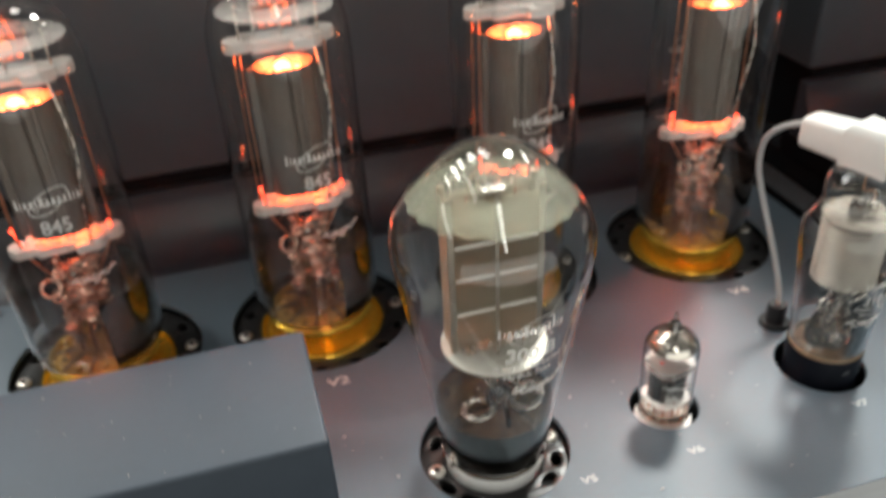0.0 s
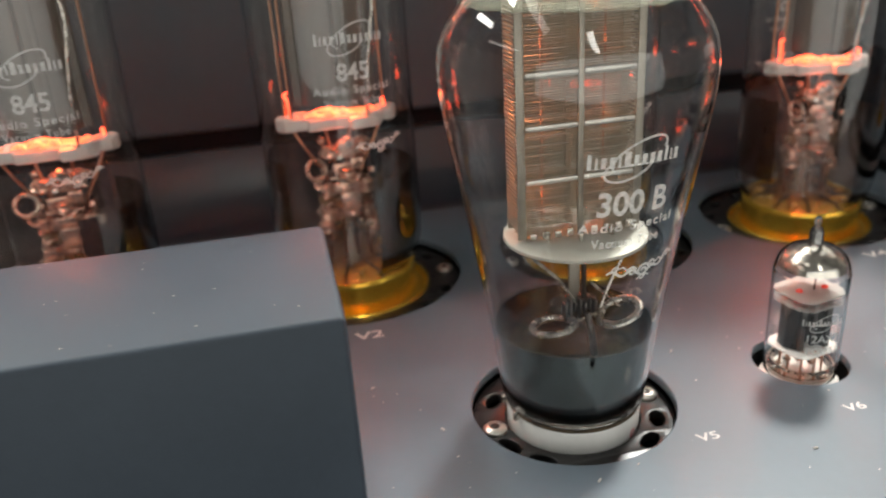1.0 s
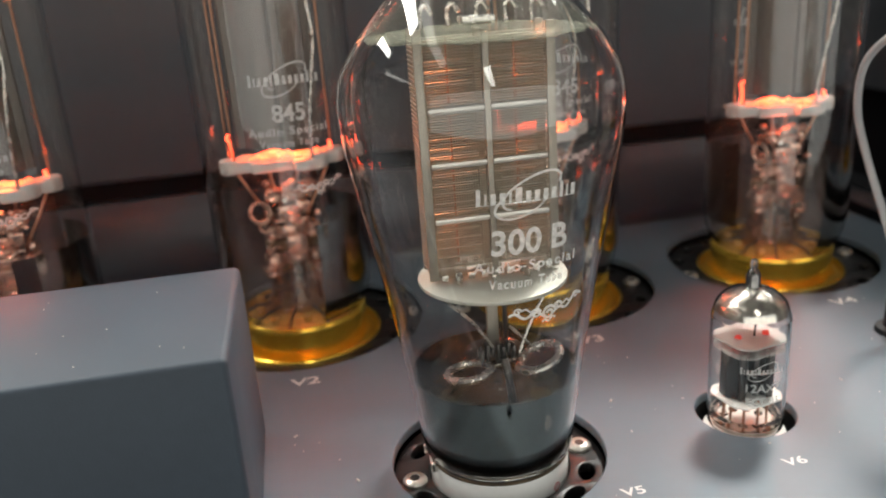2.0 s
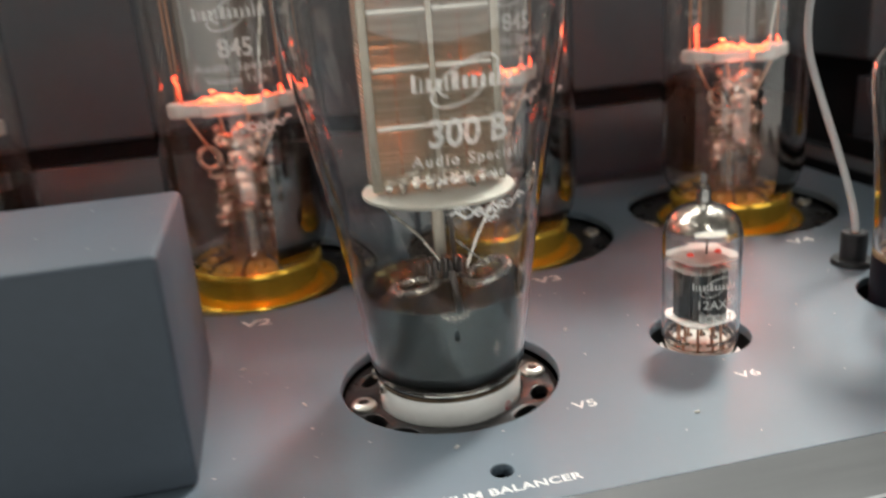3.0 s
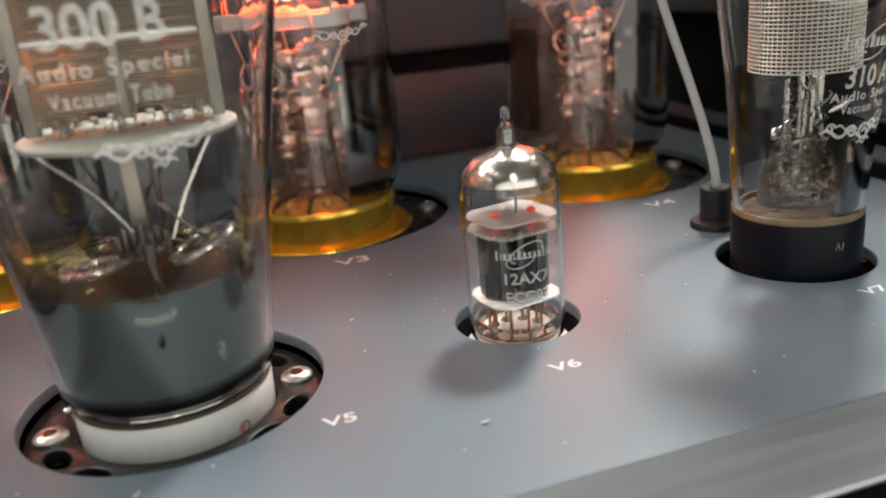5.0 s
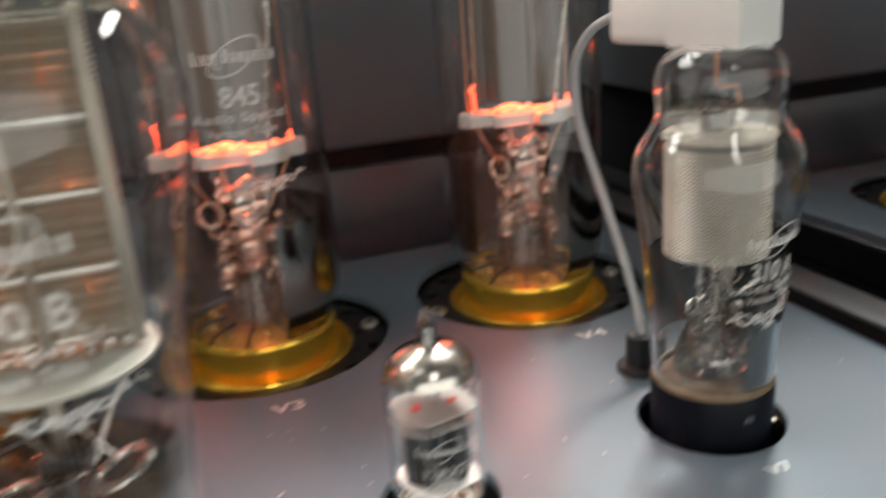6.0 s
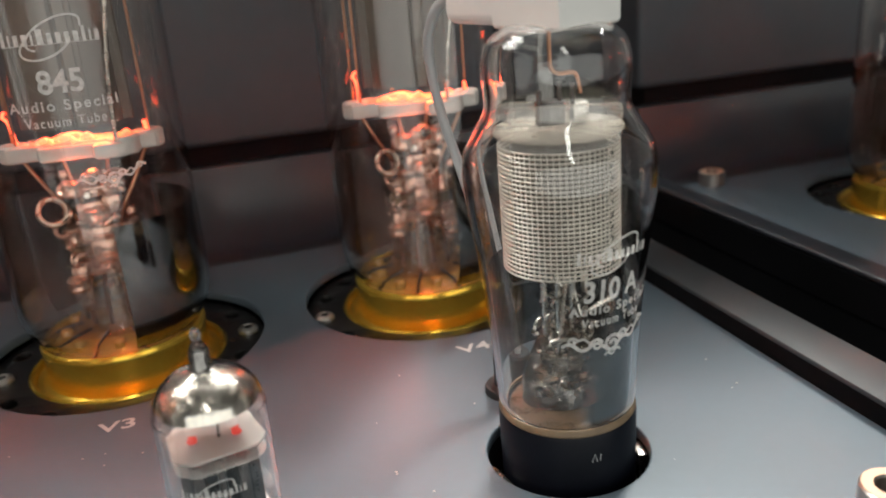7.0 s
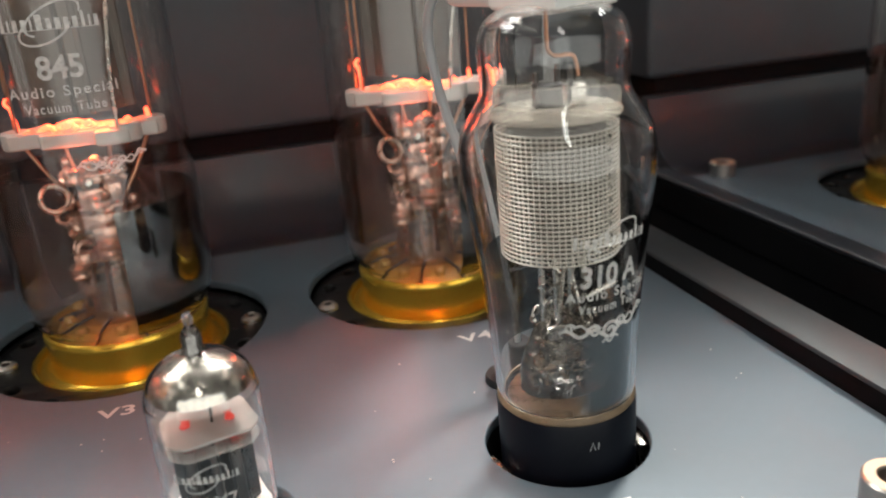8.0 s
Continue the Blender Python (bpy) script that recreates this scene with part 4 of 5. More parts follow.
# ---- directly heated triode with a balloon bulb ----
def balloon_triode(place):
    ob = thing("balloon_triode", "pear-shaped clear glass triode with mesh plate on white porcelain socket", "vacuum tube", place)
    part("porcelain_base", lathe([(0, -0.010), (0.0184, -0.010), (0.0190, -0.0092), (0.0192, 0.0014), (0.0187, 0.0023), (0.0, 0.0023)], 64), PORCELAIN, ob, "white porcelain base ring with scorch marks")
    part("cement_band", lathe([(0.0184, 0.0020), (0.0192, 0.0023), (0.0192, 0.0029), (0.0187, 0.0033), (0.0, 0.0033)], 64), SCORCH, ob, "scorched brown cement band")
    part("dark_collar", lathe([(0.0182, 0.0032), (0.0192, 0.0034), (0.0193, 0.0038), (0.0188, 0.0040)], 64), BAKELITE, ob, "black collar under the bulb")
    for a in (18, 28, 197, 170):
        part("solder_tab", moved(box(-0.0009, 0.0009, -0.0006, 0.0006, 0.0, 0.0026, 0.0003), pose(0.0198 * math.cos(radians(a)), 0.0198 * math.sin(radians(a)), 0.0012, 0, 0, a)), NICKEL, ob)
    mark = part("maker_stamp", wrapped(joined(strip2d([(0.0011 * math.cos(i * 0.35), 0.0011 * math.sin(i * 0.35)) for i in range(19)], 0.0003), strip2d([(-0.0004, -0.0006), (-0.0004, 0.0005), (0.0004, 0.0003)], 0.0003)), lambda z: 0.0192, -0.0034, 38), REDINK, ob, "small red stamp")
    pts = [(0.0192, 0.0037), (0.0202, 0.0050), (0.0208, 0.0090), (0.0222, 0.0200), (0.0240, 0.0330), (0.0272, 0.0530), (0.0312, 0.0750), (0.0340, 0.0930), (0.0336, 0.1035),
           (0.0300, 0.1110), (0.0225, 0.1204), (0.0150, 0.1276), (0.0074, 0.1312), (0.0, 0.1322)]
    prof = smooth_profile(pts, 6)
    ra = radius_of(prof)
    bulb(ob, shell(prof, 0.0010, 96), CLEARGLASS)
    # mirror low in the bulb
    low = [(ra(z) - 0.0013, z) for z in np.linspace(0.0041, 0.0276, 18)]
    part("getter_mirror", lathe(low, 96), MIRROR, ob, "silver getter mirror")
    part("getter_lining", lathe([(ra(z) - 0.0016, z) for z in np.linspace(0.0050, 0.0274, 14)], 72), MIRRORINSIDE, ob, "olive inner side of the getter mirror")
    part("getter_rim", lathe([(ra(z) - 0.0012, z) for z in np.linspace(0.0276, 0.0306, 8)], 96), MIRRORRIM, ob, "fading upper rim of the mirror")
    fade = [(ra(z) - 0.0013, z) for z in np.linspace(0.0280, 0.0450, 13)]
    part("getter_edge", lathe(fade, 96), MIRRORFADE, ob, "brown smoky edge of the mirror")
    # discs
    def toothed(r, teeth, depth):
        return [((r - (depth if i % 4 in (2, 3) else 0)) * math.cos(2 * math.pi * i / (teeth * 4)), (r - (depth if i % 4 in (2, 3) else 0)) * math.sin(2 * math.pi * i / (teeth * 4))) for i in range(teeth * 4)]
    part("lower_disc", moved(sheet(circle_points(0, 0, 0.0195, 64), [], 0.0012, 0.0004), Matrix.Translation((0.0014, 0.0024, 0.0528))), GREYDISC, ob, "white disc")
    part("upper_disc", moved(sheet(toothed(0.0278, 20, 0.0011), [], 0.0005), Matrix.Translation((0, 0, 0.1140))), MICATOP, ob, "toothed mica disc")
    for k in range(11):
        a = radians(33 * k)
        part("tab", moved(box(-0.0009, 0.0009, -0.0004, 0.0004, 0, 0.0022, 0.0002), pose(0.0016 + 0.0158 * math.cos(a), 0.0030 + 0.0085 * math.sin(a), 0.0534, 0, 0, 33 * k)), NICKEL, ob)
    # mesh plate: two woven faces with pressed ribs, a middle strip and flat side bars
    CX, FRONT, BACK, Z0, Z1 = 0.0016, -0.0004, 0.0088, 0.0543, 0.1125
    for y in (FRONT, BACK):
        for x0, x1, s0, s1 in ((CX - 0.0148, CX - 0.0007, CX - 0.0075, CX - 0.0024), (CX + 0.0007, CX + 0.0148, CX + 0.0014, CX + 0.0066)):
            verts, faces = [], []
            nx, nz, w = 22, 95, 0.000125
            for i in range(nx + 1):
                x = x0 + (x1 - x0) * i / nx
                z = Z0 + (0.0022 if s0 < x < s1 else 0.0)
                faces.append([len(verts) + k for k in range(4)])
                verts += [(x - w, y, z), (x + w, y, z), (x + w, y, Z1), (x - w, y, Z1)]
            for k in range(nz + 1):
                z = Z0 + (Z1 - Z0) * k / nz
                # two slots are cut into the lower edge
                for xa, xb in (((x0, s0), (s1, x1)) if z < Z0 + 0.0022 else ((x0, x1),)):
                    n = len(verts)
                    faces += [[n, n + 1, n + 3, n + 2], [n + 2, n + 3, n + 5, n + 4], [n + 4, n + 5, n + 7, n + 6], [n + 6, n + 7, n + 1, n]]
                    for dy, dz in ((-0.00042, 0), (0, w), (0.00042, 0), (0, -w)):
                        verts += [(xa, y - 0.00015 + dy, z + dz), (xb, y - 0.00015 + dy, z + dz)]
            me = bpy.data.meshes.new("mesh_panel")
            me.from_pydata(verts, [], faces)
            bm = bmesh.new()
            bm.from_mesh(me)
            bpy.data.meshes.remove(me)
            part("mesh_panel", bm, WEAVE, ob, "fine woven metal mesh", smooth=False)
            for z in (0.0690, 0.0830, 0.0962):
                part("rib", box(x0, x1, y - 0.0009, y + 0.0009, z - 0.0008, z + 0.0008, 0.0006), BRIGHTRIB, ob)
        part("middle_strip", box(CX - 0.0008, CX + 0.0008, y - 0.0006, y + 0.0004, 0.0535, 0.1140, 0.0002), STRIP, ob)
        for k in range(9):
            part("tab", box(CX - 0.0141 + 0.0034 * k, CX - 0.0124 + 0.0034 * k, y - 0.0014, y - 0.0008, 0.0534, 0.0551 + 0.0003 * (k % 2), 0.0002), NICKEL, ob)
        for sx in (-1, 1):
            part("side_bar", box(CX + sx * 0.0160 - 0.0011, CX + sx * 0.0160 + 0.0011, y - 0.0004, y + 0.0004, 0.0535, 0.1150, 0.0002), STRIP, ob)
    MIDDLE = (FRONT + BACK) / 2
    for x in (CX - 0.0171, CX + 0.0171):
        part("side_mesh", moved(joined(*[box(-0.0002, 0.0002, FRONT, BACK, z, z + 0.0004) for z in np.linspace(0.056, 0.112, 52)]), Matrix.Translation((x, 0, 0))), STRIP, ob, smooth=False)
    for y in (MIDDLE - 0.0033, MIDDLE + 0.0033):
        for x0, x1 in ((CX - 0.0140, CX - 0.0030), (CX + 0.0030, CX + 0.0140)):
            part("grid_frame", joined(*[box(x0, x1, y - 0.0002, y + 0.0002, z, z + 0.0003) for z in np.linspace(0.0565, 0.1115, 24)]), MESH, ob, "wound grid wires", smooth=False)
    for x in (CX - 0.0085, CX + 0.0085):
        part("filament", rod([(x, MIDDLE + 0.0008, 0.0560), (x, MIDDLE + 0.0008, 0.1120)], 0.00035, 6), FAINT, ob, "faintly glowing filament")
    for x in (-0.0125, -0.0060, 0.0010, 0.0080, 0.0145):
        part("hook", rod(bend([(x, 0.003, 0.1150), (x, 0.004, 0.1185), (x + 0.0014, 0.004, 0.1200), (x + 0.0026, 0.003, 0.1180)], 4), 0.0006, 8), NICKEL, ob)
    part("top_clip", box(-0.004, 0.004, -0.003, 0.003, 0.1154, 0.1172, 0.0004), NICKEL, ob)
    # stem, struts and the two getter rings
    stem = smooth_profile([(0.0165, 0.0060), (0.0120, 0.0120), (0.0090, 0.0200), (0.0078, 0.0280), (0.0068, 0.0335), (0.0, 0.0345)])
    part("stem", moved(lathe(stem, 40), Matrix.Diagonal((1, 0.55, 1, 1))), STEM, ob, "glass stem")
    part("strut", box(-0.0016, 0.0016, -0.0012, 0.0, 0.0290, 0.0520, 0.0005), STRIP, ob)
    part("strut", box(0.0036, 0.0048, 0.002, 0.0032, 0.0290, 0.0532, 0.0004), DARKMETAL, ob)
    for line in ([(-0.0140, -0.004, 0.0520), (-0.0132, -0.004, 0.0500), (-0.0060, -0.004, 0.0425), (-0.0010, -0.005, 0.0350)],
                 [(0.0165, -0.004, 0.0525), (0.0150, -0.004, 0.0505), (0.0092, -0.005, 0.0410), (0.0055, -0.006, 0.0330)],
                 [(0.0040, -0.003, 0.0395), (0.0075, -0.006, 0.0360), (0.0105, -0.008, 0.0335)],
                 [(-0.0040, -0.005, 0.0310), (-0.0010, -0.006, 0.0300), (0.0040, -0.007, 0.0320)]):
        part("lead_wire", rod(bend(line, 5), 0.00045, 6), NICKEL, ob)
    for cx, cy, cz, rx, ry, rr in ((-0.0082, -0.0070, 0.0300, 6, -6, 0.0058), (0.0102, -0.0080, 0.0318, 12, -22, 0.0058)):
        ring = lathe([(rr - 0.0014, 0.0002), (rr - 0.0011, 0.0008), (rr - 0.0002, 0.0010), (rr + 0.0007, 0.0007), (rr + 0.0010, 0.0001), (rr + 0.0006, -0.0006), (rr - 0.0010, -0.0006), (rr - 0.0014, 0.0002)], 40)
        part("getter_ring", moved(ring, pose(cx, cy, cz, rx - 12, ry, 0)), NICKEL, ob, "pressed metal getter ring")
    part("exhaust_rod", rod(bend([(0.0010, -0.0080, 0.0330), (0.0016, -0.0098, 0.0275), (0.0020, -0.0106, 0.0215)], 4), 0.0010, 8), DARKMETAL, ob)
    for k in range(7):
        part("clamp", box(-0.0045 + 0.0014 * k, -0.0036 + 0.0014 * k, -0.0058, -0.0030, 0.0300 + 0.0012 * (k % 3), 0.0350 + 0.0010 * (k % 2), 0.0003), DARKMETAL, ob)
    # print
    badge(ob, 0.0232, ra, 0.0822, 4)
    part("printed_text", wrapped(fitted(lettering("300 B", 0.0080, bold=0.00018), 0.0177, 0.0062), ra, 0.0720, 5), PRINT, ob)
    part("printed_text", wrapped(fitted(lettering("Audio Special", 0.0040, spacing=1.25, bold=0.00007), 0.0243, 0.0033), ra, 0.0657, 4), PRINT, ob)
    part("printed_text", wrapped(fitted(lettering("Vacuum Tube", 0.0036, spacing=1.25, bold=0.00006), 0.0175, 0.0025), ra, 0.0618, 4), PRINT, ob)
    part("printed_scroll", wrapped(scrollwork(0.0200), ra, 0.0530, 16), PRINT, ob)
    return ob


# ---- small signal valve ----
def small_valve(place):
    ob = thing("small_signal_valve", "small clear glass noval valve with silvered top", "vacuum tube", place)
    pts = [(0.0, -0.0046), (0.0060, -0.0047), (0.0096, -0.0040), (0.0106, -0.0022), (0.0107, 0.0020), (0.0108, 0.0150), (0.0108, 0.0290), (0.0106, 0.0315), (0.0096, 0.0348),
           (0.0072, 0.0374), (0.0042, 0.0388), (0.0022, 0.0396), (0.0018, 0.0406), (0.0018, 0.0430), (0.0015, 0.0440), (0.0009, 0.0447), (0.0010, 0.0460), (0.0008, 0.0472), (0.0, 0.0477)]
    prof = smooth_profile(pts, 5)
    ra = radius_of(prof[20:])
    bulb(ob, shell(prof, 0.0007, 64), CLEARGLASS)
    silver = [(max(0.0, r - 0.0009), z - 0.0006) for r, z in prof if 0.0322 <= z <= 0.0400]
    part("getter_mirror", lathe(silver, 64), MIRRORTOP, ob, "silvered top of the bulb")
    part("tip_mirror", lathe([(0.0024, 0.0396), (0.0020, 0.0404), (0.0020, 0.0428), (0.0017, 0.0434)], 24), SMOKEDMETAL, ob, "dark metallic sealing tip")
    for z, r, m in ((0.0246, 0.0098, WHITEMICA), (0.0218, 0.0096, MICACLEAR), (0.0064, 0.0098, MICA)):
        loop = [(max(-0.0086, min(0.0086, r * math.cos(2 * math.pi * i / 40))), max(-0.0078, min(0.0078, r * math.sin(2 * math.pi * i / 40)))) for i in range(40)]
        part("mica", moved(sheet(loop, [], 0.0005), pose(0, 0, z, 0, 0, 12)), m, ob, "white mica spacer")
    for sx in (-1, 1):
        can = lathe([(0.0, 0.0070), (0.0036, 0.0070), (0.0036, 0.0213), (0.0, 0.0213)], 8)
        part("plate", moved(can, Matrix.Translation((sx * 0.0042, 0, 0)) @ Matrix.Diagonal((1, 1.25, 1, 1)) @ pose(0, 0, 0, 0, 0, 22.5)), DARKPLATE, ob, "dark grey plate", smooth=False)
        part("plate_rib", box(sx * 0.0042 - 0.0009, sx * 0.0042 + 0.0009, -0.0052, 0.0052, 0.0068, 0.0214, 0.0002), DARKMETAL, ob)
        part("heater", lathe([(0, 0.0013), (0.0007, 0.0012), (0.0009, 0.0002), (0.0, 0.0)], 12, at=(sx * 0.0042, -0.0008, 0.0226)), DULLRED, ob, "dull red heater")
        part("heater_tip", lathe([(0, 0.0008), (0.0006, 0.0007), (0.0010, 0.0003), (0.0010, 0.0)], 12, at=(sx * 0.0042, -0.0012, 0.0249)), HEATERTIP, ob, "dull red heater tip")
    part("shield", box(-0.0007, 0.0007, -0.0046, 0.0046, 0.0076, 0.0216, 0.0002), DARKMETAL, ob)
    part("getter_wire", rod(bend([(0.0008, -0.001, 0.0247), (0.0010, -0.001, 0.0285), (0.0018, -0.0005, 0.0335)], 3), 0.0003, 6), DARKMETAL, ob)
    for k in range(9):
        a = radians(20 + 36 * k)
        part("pin_wire", rod([(0.0062 * math.cos(a), 0.0062 * math.sin(a), -0.0036), (0.0060 * math.cos(a), 0.0060 * math.sin(a), 0.0066)], 0.00036, 6), COPPER, ob)
        part("pin_bead", lathe([(0, 0.0011), (0.0011, 0.0007), (0.0014, 0), (0, -0.0002)], 10, at=(0.0062 * math.cos(a), 0.0062 * math.sin(a), -0.0030)), CRUMPLED, ob).visible_shadow = False
    part("press", lathe([(0.0, -0.0034), (0.0075, -0.0032), (0.0094, -0.0026), (0.0096, -0.0020), (0.0096, -0.0016)], 40), PRESS, ob, "thick glass foot, paled for the light it catches")
    part("press_rim", lathe([(0.0078, -0.0016), (0.0096, -0.0014), (0.0098, 0.0004), (0.0088, 0.0010), (0.0076, 0.0002), (0.0078, -0.0016)], 36), CRUMPLED, ob, "clear glass rim").visible_shadow = False
    part("socket", lathe([(0.0, -0.0085), (0.0112, -0.0085), (0.0116, -0.0080), (0.0116, -0.0055), (0.0, -0.0055)], 40), PORCELAIN, ob)
    badge(ob, 0.0128, ra, 0.0182, -8)
    part("printed_text", wrapped(fitted(lettering("12AX7", 0.0043, bold=0.00008), 0.0098, 0.0026), ra, 0.0133, -7), PRINT, ob)
    part("printed_text", wrapped(fitted(lettering("ECC83", 0.0040, bold=0.00007), 0.0094, 0.0024), ra, 0.0092, -7), PRINT, ob)
    return ob


# ---- driver pentode with a top cap ----
def driver_pentode(place):
    ob = thing("driver_pentode", "shouldered clear glass pentode with grid mesh and black base", "vacuum tube", place)
    part("base", lathe([(0, -0.0125), (0.0148, -0.0125), (0.0152, -0.012), (0.0154, 0.0113), (0.0150, 0.0122), (0.0, 0.0122)], 64), BAKELITE, ob, "black bakelite base")
    part("cement", lathe([(0.0150, 0.0121), (0.0153, 0.0125), (0.0152, 0.0133), (0.0149, 0.0138), (0.0140, 0.0139)], 64), TAN, ob, "tan cement seam")
    pts = [(0.0142, 0.0125), (0.0150, 0.0140), (0.0154, 0.0170), (0.0160, 0.0280), (0.0172, 0.0430), (0.0188, 0.0560), (0.0198, 0.0650), (0.0192, 0.0710), (0.0168, 0.0755),
           (0.0149, 0.0788), (0.0145, 0.0820), (0.0148, 0.0860), (0.0146, 0.0895), (0.0130, 0.0930), (0.0090, 0.0955), (0.0045, 0.0962), (0.0042, 0.1000), (0.0, 0.1002)]
    prof = smooth_profile(pts, 5)
    ra = radius_of(prof)
    bulb(ob, shell(prof, 0.0013, 80), CLEARGLASS)
    zs = np.linspace(0.0140, 0.0335, 16)
    part("getter_mirror", lathe([(ra(z) - 0.0016, z) for z in zs], 56, -114, 48), FLASHSIDE, ob, "dark silver getter mirror")
    part("getter_back", lathe([(ra(z) - 0.0016, z) for z in np.linspace(0.0220, 0.0465, 10)], 32, 0, 168), FLASHBACK, ob, "dark getter patch")
    # wound screen cage
    R, Z0, Z1 = 0.0122, 0.0468, 0.0722
    for k in range(29):
        z = Z0 + (Z1 - Z0) * k / 28
        part("mesh_hoop", rod([(R * math.cos(2 * math.pi * i / 48), R * math.sin(2 * math.pi * i / 48), z) for i in range(48)], 0.00020, 6, closed=True), CAGE, ob)
    cage = [rod([(0.999 * R * math.cos(2 * math.pi * i / 66), 0.999 * R * math.sin(2 * math.pi * i / 66), Z0), (0.999 * R * math.cos(2 * math.pi * i / 66), 0.999 * R * math.sin(2 * math.pi * i / 66), Z1)], 0.00014, 5) for i in range(72)]
    part("mesh_cage", joined(*cage), CAGE, ob, "fine woven metal mesh cylinder")
    part("seam", joined(*[box(-0.0005, 0.0005, -0.0003, 0.0003, z, z + 0.0009, 0.0002) for z in np.linspace(0.0485, 0.0705, 10)]), NICKEL, ob).matrix_local = pose(R * math.cos(radians(-62)), R * math.sin(radians(-62)), 0, 0, 0, 28)
    part("inner_plate", lathe([(0.0100, 0.0475), (0.0100, 0.0715)], 32), ANODE, ob, "dark grey inner plate")
    for z, r, m in ((0.0748, 0.0131, PALEDISC), (0.0726, 0.0124, MICAFAINT)):
        part("disc", lathe([(0, z - 0.0006), (r - 0.0003, z - 0.0006), (r, z - 0.0002), (r, z + 0.0004), (r - 0.0004, z + 0.0008), (0, z + 0.0008)], 56), m, ob, "pale mica disc")
    for y, x0, x1 in ((0.0030, -0.0125, 0.0063), (-0.0040, -0.0094, 0.0120)):
        vane = part("mica_vane", moved(box(x0, x1, y - 0.0001, y + 0.0001, 0.0764, 0.0800, 0.00005), pose(0, 0, 0, 0, 0, -24)), MICAFAINT, ob, "clear mica vane")
        rim = [(x0, y, 0.0764), (x0, y, 0.0792), (x0 + 0.0008, y, 0.0800), (x1 - 0.0008, y, 0.0800), (x1, y, 0.0792), (x1, y, 0.0764)]
        part("vane_edge", moved(rod(rim, 0.00022, 6), pose(0, 0, 0, 0, 0, -24)), PALEDISC, vane, "pale edge of the mica")
    part("can", moved(lathe([(0.0, 0.0760), (0.0030, 0.0760), (0.0030, 0.0806), (0.0, 0.0806)], 20), Matrix.Translation((-0.0015, 0.0, 0.0))), DARKMETAL, ob)
    for x, h in ((-0.0042, 0.0830), (0.0002, 0.0842), (0.0030, 0.0836)):
        part("post", rod([(x, -0.001, 0.0758), (x, -0.001, h)], 0.0005, 6), DARKMETAL, ob)
    part("bracket", box(0.0022, 0.0056, -0.0030, 0.0010, 0.0760, 0.0800, 0.0003), NICKEL, ob)
    part("cap_wire", rod(bend([(-0.0012, 0, 0.1000), (-0.0012, 0, 0.0900), (-0.0010, 0, 0.0868), (0.0005, 0, 0.0856), (0.0032, -0.0005, 0.0856), (0.0044, -0.0005, 0.0846), (0.0048, -0.001, 0.0815)], 5), 0.0004, 8), COPPER, ob, "copper cap wire")
    for x, y in ((-0.0042, 0.0), (-0.002, -0.002), (0.0008, -0.0025), (0.0028, 0.0012), (0.0048, 0.0)):
        part("support_rod", rod([(x, y, 0.0220), (x * 1.1, y, 0.0470)], 0.0008, 8), NICKEL, ob)
    part("heater_tip", lathe([(0, 0.0006), (0.0006, 0), (0, -0.0006)], 10, at=(-0.0004, -0.003, 0.0452)), DARKMETAL, ob)
    for k, s in enumerate(((-0.0012, 0.0030), (0.0012, 0.0034))):
        part("heater_lead", rod(bend([(s[0] * 0.3, -0.003, 0.0446), (s[0], -0.003, 0.0400), (s[0] * 2.2, -0.004, s[1] + 0.0290), (s[0] * 3, -0.004, 0.0270)], 4), 0.0005, 6), NICKEL, ob)
    stem = smooth_profile([(0.0, 0.0142), (0.0092, 0.0145), (0.0100, 0.0165), (0.0100, 0.0195), (0.0090, 0.0230), (0.0072, 0.0270), (0.0052, 0.0305), (0.0, 0.0318)])
    part("stem", moved(lathe(stem, 36), Matrix.Diagonal((1, 0.75, 1, 1))), CRUMPLED, ob, "glass stem").visible_shadow = False
    rnd = random.Random(5)
    for k in range(16):
        a, z = rnd.uniform(0, 360), rnd.uniform(0.0245, 0.0320)
        rr = rnd.uniform(0.0040, 0.0078)
        line = [(rr * math.cos(radians(a + d)), 0.75 * rr * math.sin(radians(a + d)), z + 0.0007 * math.sin(d / 14)) for d in range(0, 100, 10)]
        part("weld_wire", rod(line, 0.00045, 5), NICKEL, ob)
    for k in range(26):
        x, y, z = rnd.uniform(-0.0042, 0.0030), rnd.uniform(-0.0040, 0.0015), rnd.uniform(0.0275, 0.0415)
        r0, ph = rnd.uniform(0.0008, 0.0020), rnd.uniform(0, 6)
        line = [(x + r0 * math.cos(ph + 0.7 * i), y + 0.6 * r0 * math.sin(ph + 0.7 * i), z - 0.0032 + 0.0007 * i) for i in range(10)]
        part("weld_wire", rod(line, 0.00030, 5), DARKMETAL if k % 2 else NICKEL, ob)
    for k in range(7):
        a = 200 + 26 * k
        part("clamp", moved(box(-0.0010, 0.0010, -0.0006, 0.0006, 0.0, 0.0032, 0.0003), pose(0.0078 * math.cos(radians(a)), 0.0062 * math.sin(radians(a)), 0.0165 + 0.0015 * (k % 3), 20, 15, a)), NICKEL, ob)
    for x, y, z, r, h in ((-0.0020, -0.0030, 0.0250, 0.0042, 0.0060), (0.0035, -0.0020, 0.0260, 0.0036, 0.0050), (-0.0050, 0.0, 0.0200, 0.0036, 0.0050), (0.0020, 0.0020, 0.0210, 0.0050, 0.0050)):
        part("glass_bead", lathe([(0, -h / 2), (r * 0.8, -h * 0.42), (r, 0), (r * 0.7, h * 0.4), (0, h / 2)], 18, at=(x, y, z)), CRUMPLED, ob).visible_shadow = False
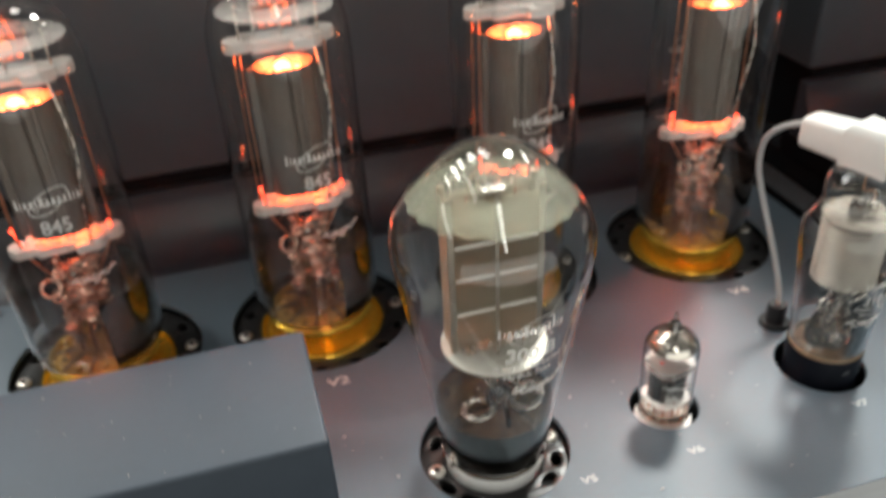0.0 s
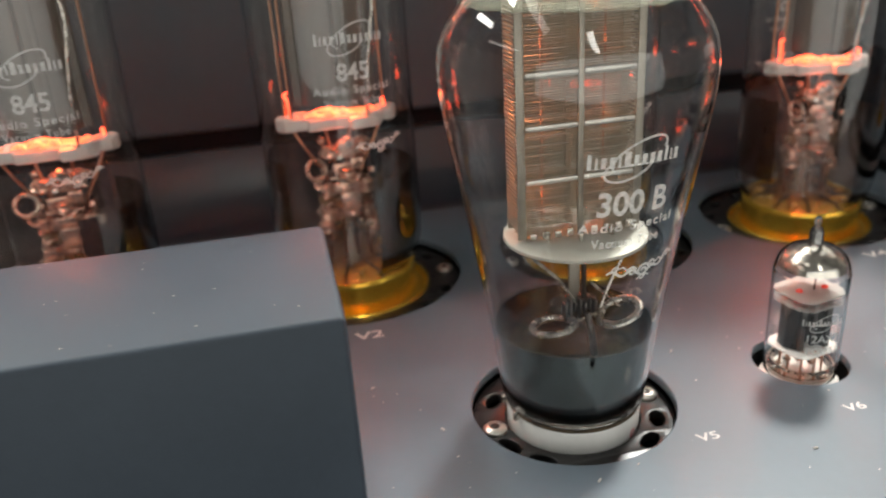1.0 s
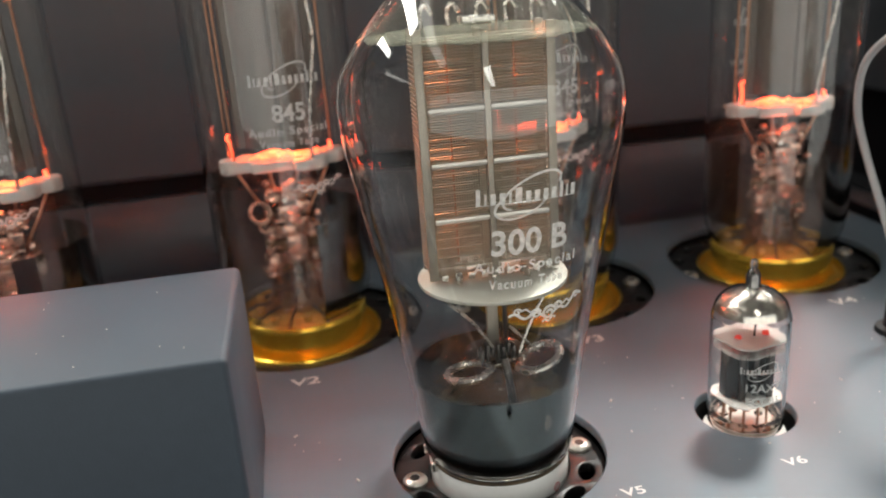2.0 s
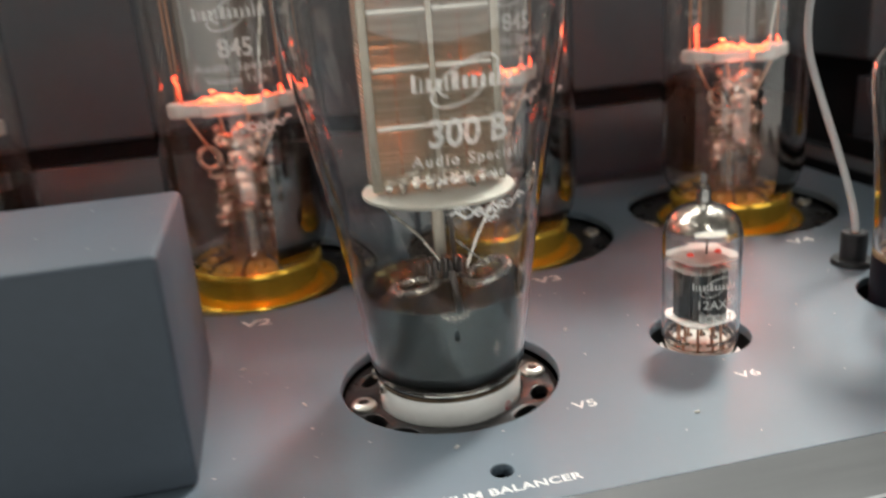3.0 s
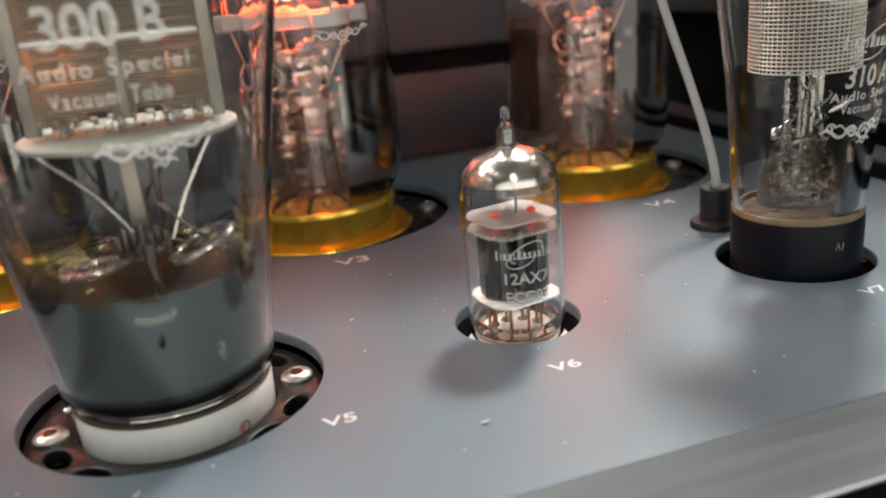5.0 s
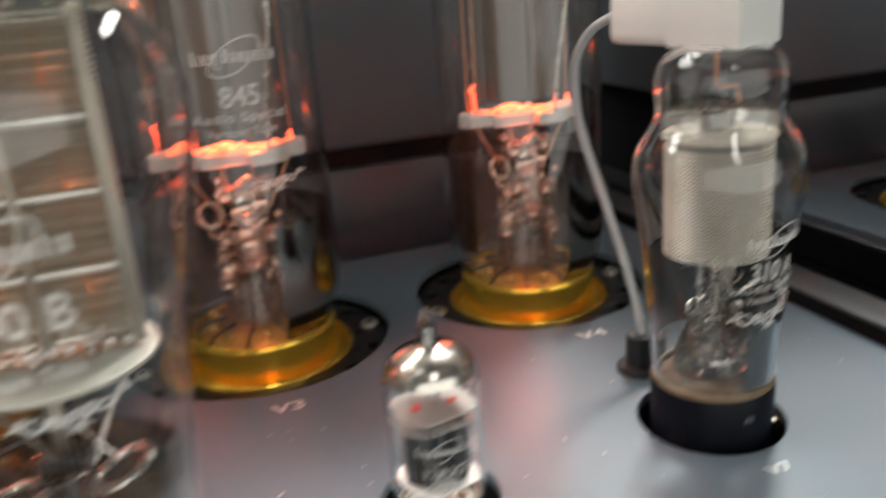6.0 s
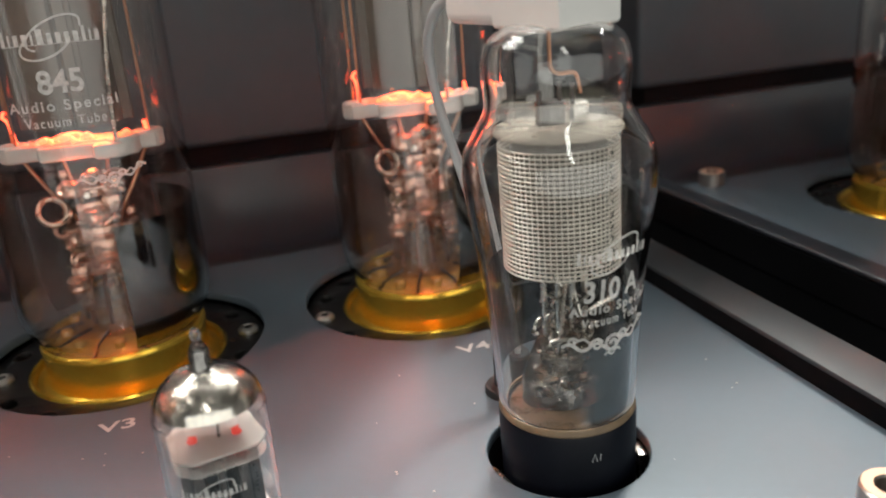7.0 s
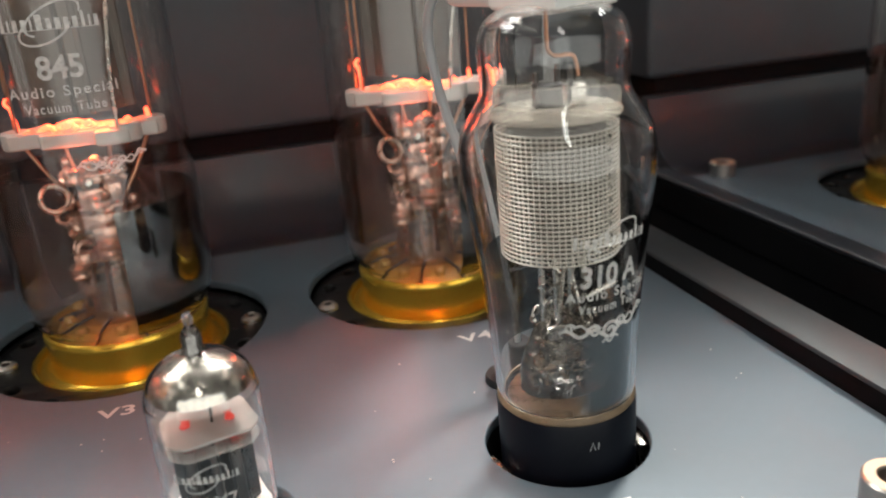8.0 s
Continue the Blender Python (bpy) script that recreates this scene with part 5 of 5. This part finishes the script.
    part("foot", lathe([(0.0, 0.0138), (0.0090, 0.0136), (0.0122, 0.0132), (0.0130, 0.0129)], 48), FOOTDARK, ob, "dark brown glass foot")
    leaf = lathe([(0, -0.0042), (0.0007, -0.0030), (0.0011, 0.0), (0.0007, 0.0030), (0, 0.0042)], 12)
    part("getter_strip", moved(leaf, pose(0.0066, -0.0055, 0.0376, 0, 72, 0) @ Matrix.Diagonal((1, 0.5, 1, 1))), NICKEL, ob, "bright getter strip")
    part("side_wire", rod([(-0.0126, -0.004, 0.0452), (-0.0080, -0.0045, 0.0458), (-0.0040, -0.003, 0.0462)], 0.0004, 6), DARKMETAL, ob)
    mark = joined(strip2d([(-0.0010, -0.0009), (-0.0004, 0.0009), (0.0002, -0.0009)], 0.00022), strip2d([(0.0008, -0.0009), (0.0010, 0.0008)], 0.00022))
    part("base_mark", wrapped(mark, lambda z: 0.0154, 0.0070, -3), SLEEVE, ob, "small grey moulded mark")
    badge(ob, 0.0170, ra, 0.0530, 9.5)
    part("printed_text", wrapped(fitted(lettering("310 A", 0.0062, bold=0.00015), 0.0131, 0.0047), ra, 0.0461, 9), PRINT, ob)
    part("printed_text", wrapped(fitted(lettering("Audio Special", 0.0032, spacing=1.25, bold=0.00006), 0.0200, 0.0027), ra, 0.0417, 11), PRINT, ob)
    part("printed_text", wrapped(fitted(lettering("Vacuum Tube", 0.0029, spacing=1.25, bold=0.00005), 0.0144, 0.0020), ra, 0.0392, 10.5), PRINT, ob)
    part("printed_scroll", wrapped(scrollwork(0.0215), ra, 0.0342, 9.5), PRINT, ob)
    return ob


def top_cap(place):
    """White grid cap that sits on the pentode, with a side lug for the cable."""
    ob = thing("grid_cap", "white moulded grid cap on the pentode", "grid cap", place)
    body = box(-0.0100, 0.0088, -0.0079, 0.0079, 0.0, 0.0178)
    bmesh.ops.bevel(body, geom=[e for e in body.edges if e.verts[0].co.z + e.verts[1].co.z > 0.02], offset=0.0050, segments=4, profile=0.5, affect="EDGES")
    bmesh.ops.bevel(body, geom=[e for e in body.edges if e.verts[0].co.z + e.verts[1].co.z < 0.003], offset=0.0008, segments=2, profile=0.5, affect="EDGES")
    part("shell", body, CAPWHITE, ob, "white moulded shell")
    arm = box(-0.0295, -0.0040, -0.0072, 0.0072, 0.0003, 0.0148)
    for v in arm.verts:
        if v.co.x < -0.02:
            v.co.y *= 0.8
            v.co.z *= 0.86
    bmesh.ops.bevel(arm, geom=arm.edges[:], offset=0.0026, segments=3, profile=0.5, affect="EDGES")
    part("arm", arm, CAPWHITE, ob, "white moulded cable arm")
    return ob


triode = big_triode()
triode.matrix_world = pose(*BIG[1], 0, 0, 0, 7)
for (x, y), turn, print_turn in ((BIG[0], 7, 0), (BIG[2], 0, 0), (BIG[3], -4, 172)):
    twin = copy_thing(triode, pose(x, y, 0, 0, 0, turn))
    for piece in twin.children:
        if piece.name.startswith("printed_"):
            piece.rotation_euler.z = radians(print_turn)
balloon_triode((*MID, 0))
small_valve((*SMALL, 0))
driver_pentode((DRIVER[0] + 0.0001, DRIVER[1], 0)).rotation_euler = (0, radians(-0.5), 0)
cap = top_cap((0, 0, 0))
cap.matrix_world = pose(DRIVER[0], DRIVER[1], 0.0946, 0, 0, -72)

# ---- the second monoblock beside it ----
STEP = 0.52
copy_thing(amp, pose(STEP, 0, 0))
copy_thing(triode, pose(BIG[0][0] + STEP, ROW_Y, 0, 0, 0, 40))

# ---- dust on the plate ----
DUSTSPOTS = ((0.0452, -0.0930), (0.0120, -0.0602), (0.0912, -0.0415), (0.1034, -0.0973), (-0.0039, -0.0331))
rnd = random.Random(11)
dust = []
for k in range(90):
    x, y = rnd.uniform(-0.01, 0.26), rnd.uniform(-0.112, 0.005)
    s = rnd.uniform(0.00006, 0.00020)
    if any(math.hypot(x - cx, y - cy) < r for (cx, cy), r in ((MID, 0.031), (SMALL, 0.0155), (DRIVER, 0.021))):
        continue
    dust.append(moved(box(-s * rnd.uniform(1, 3), s, -s, s, 0, s * 0.6), pose(x, y, 0.00005, 0, 0, rnd.uniform(0, 180))))
for k in range(26):
    x, y, s = rnd.uniform(-0.160, -0.018), rnd.uniform(-0.084, -0.030), rnd.uniform(0.00006, 0.00016)
    dust.append(moved(box(-s * rnd.uniform(1, 2.5), s, -s, s, 0, s * 0.6), pose(x, y, 0.05365, 0, 0, rnd.uniform(0, 180))))
for x, y in DUSTSPOTS:
    dust.append(moved(box(-0.0008, 0.0006, -0.0003, 0.0002, 0, 0.0003), pose(x, y, 0.00005, 0, 0, 160 * rnd.random())))
tagged(part("dust", joined(*dust), DUST, smooth=False), "fine pale dust specks lying on the plate", "dust", kind="stuff")
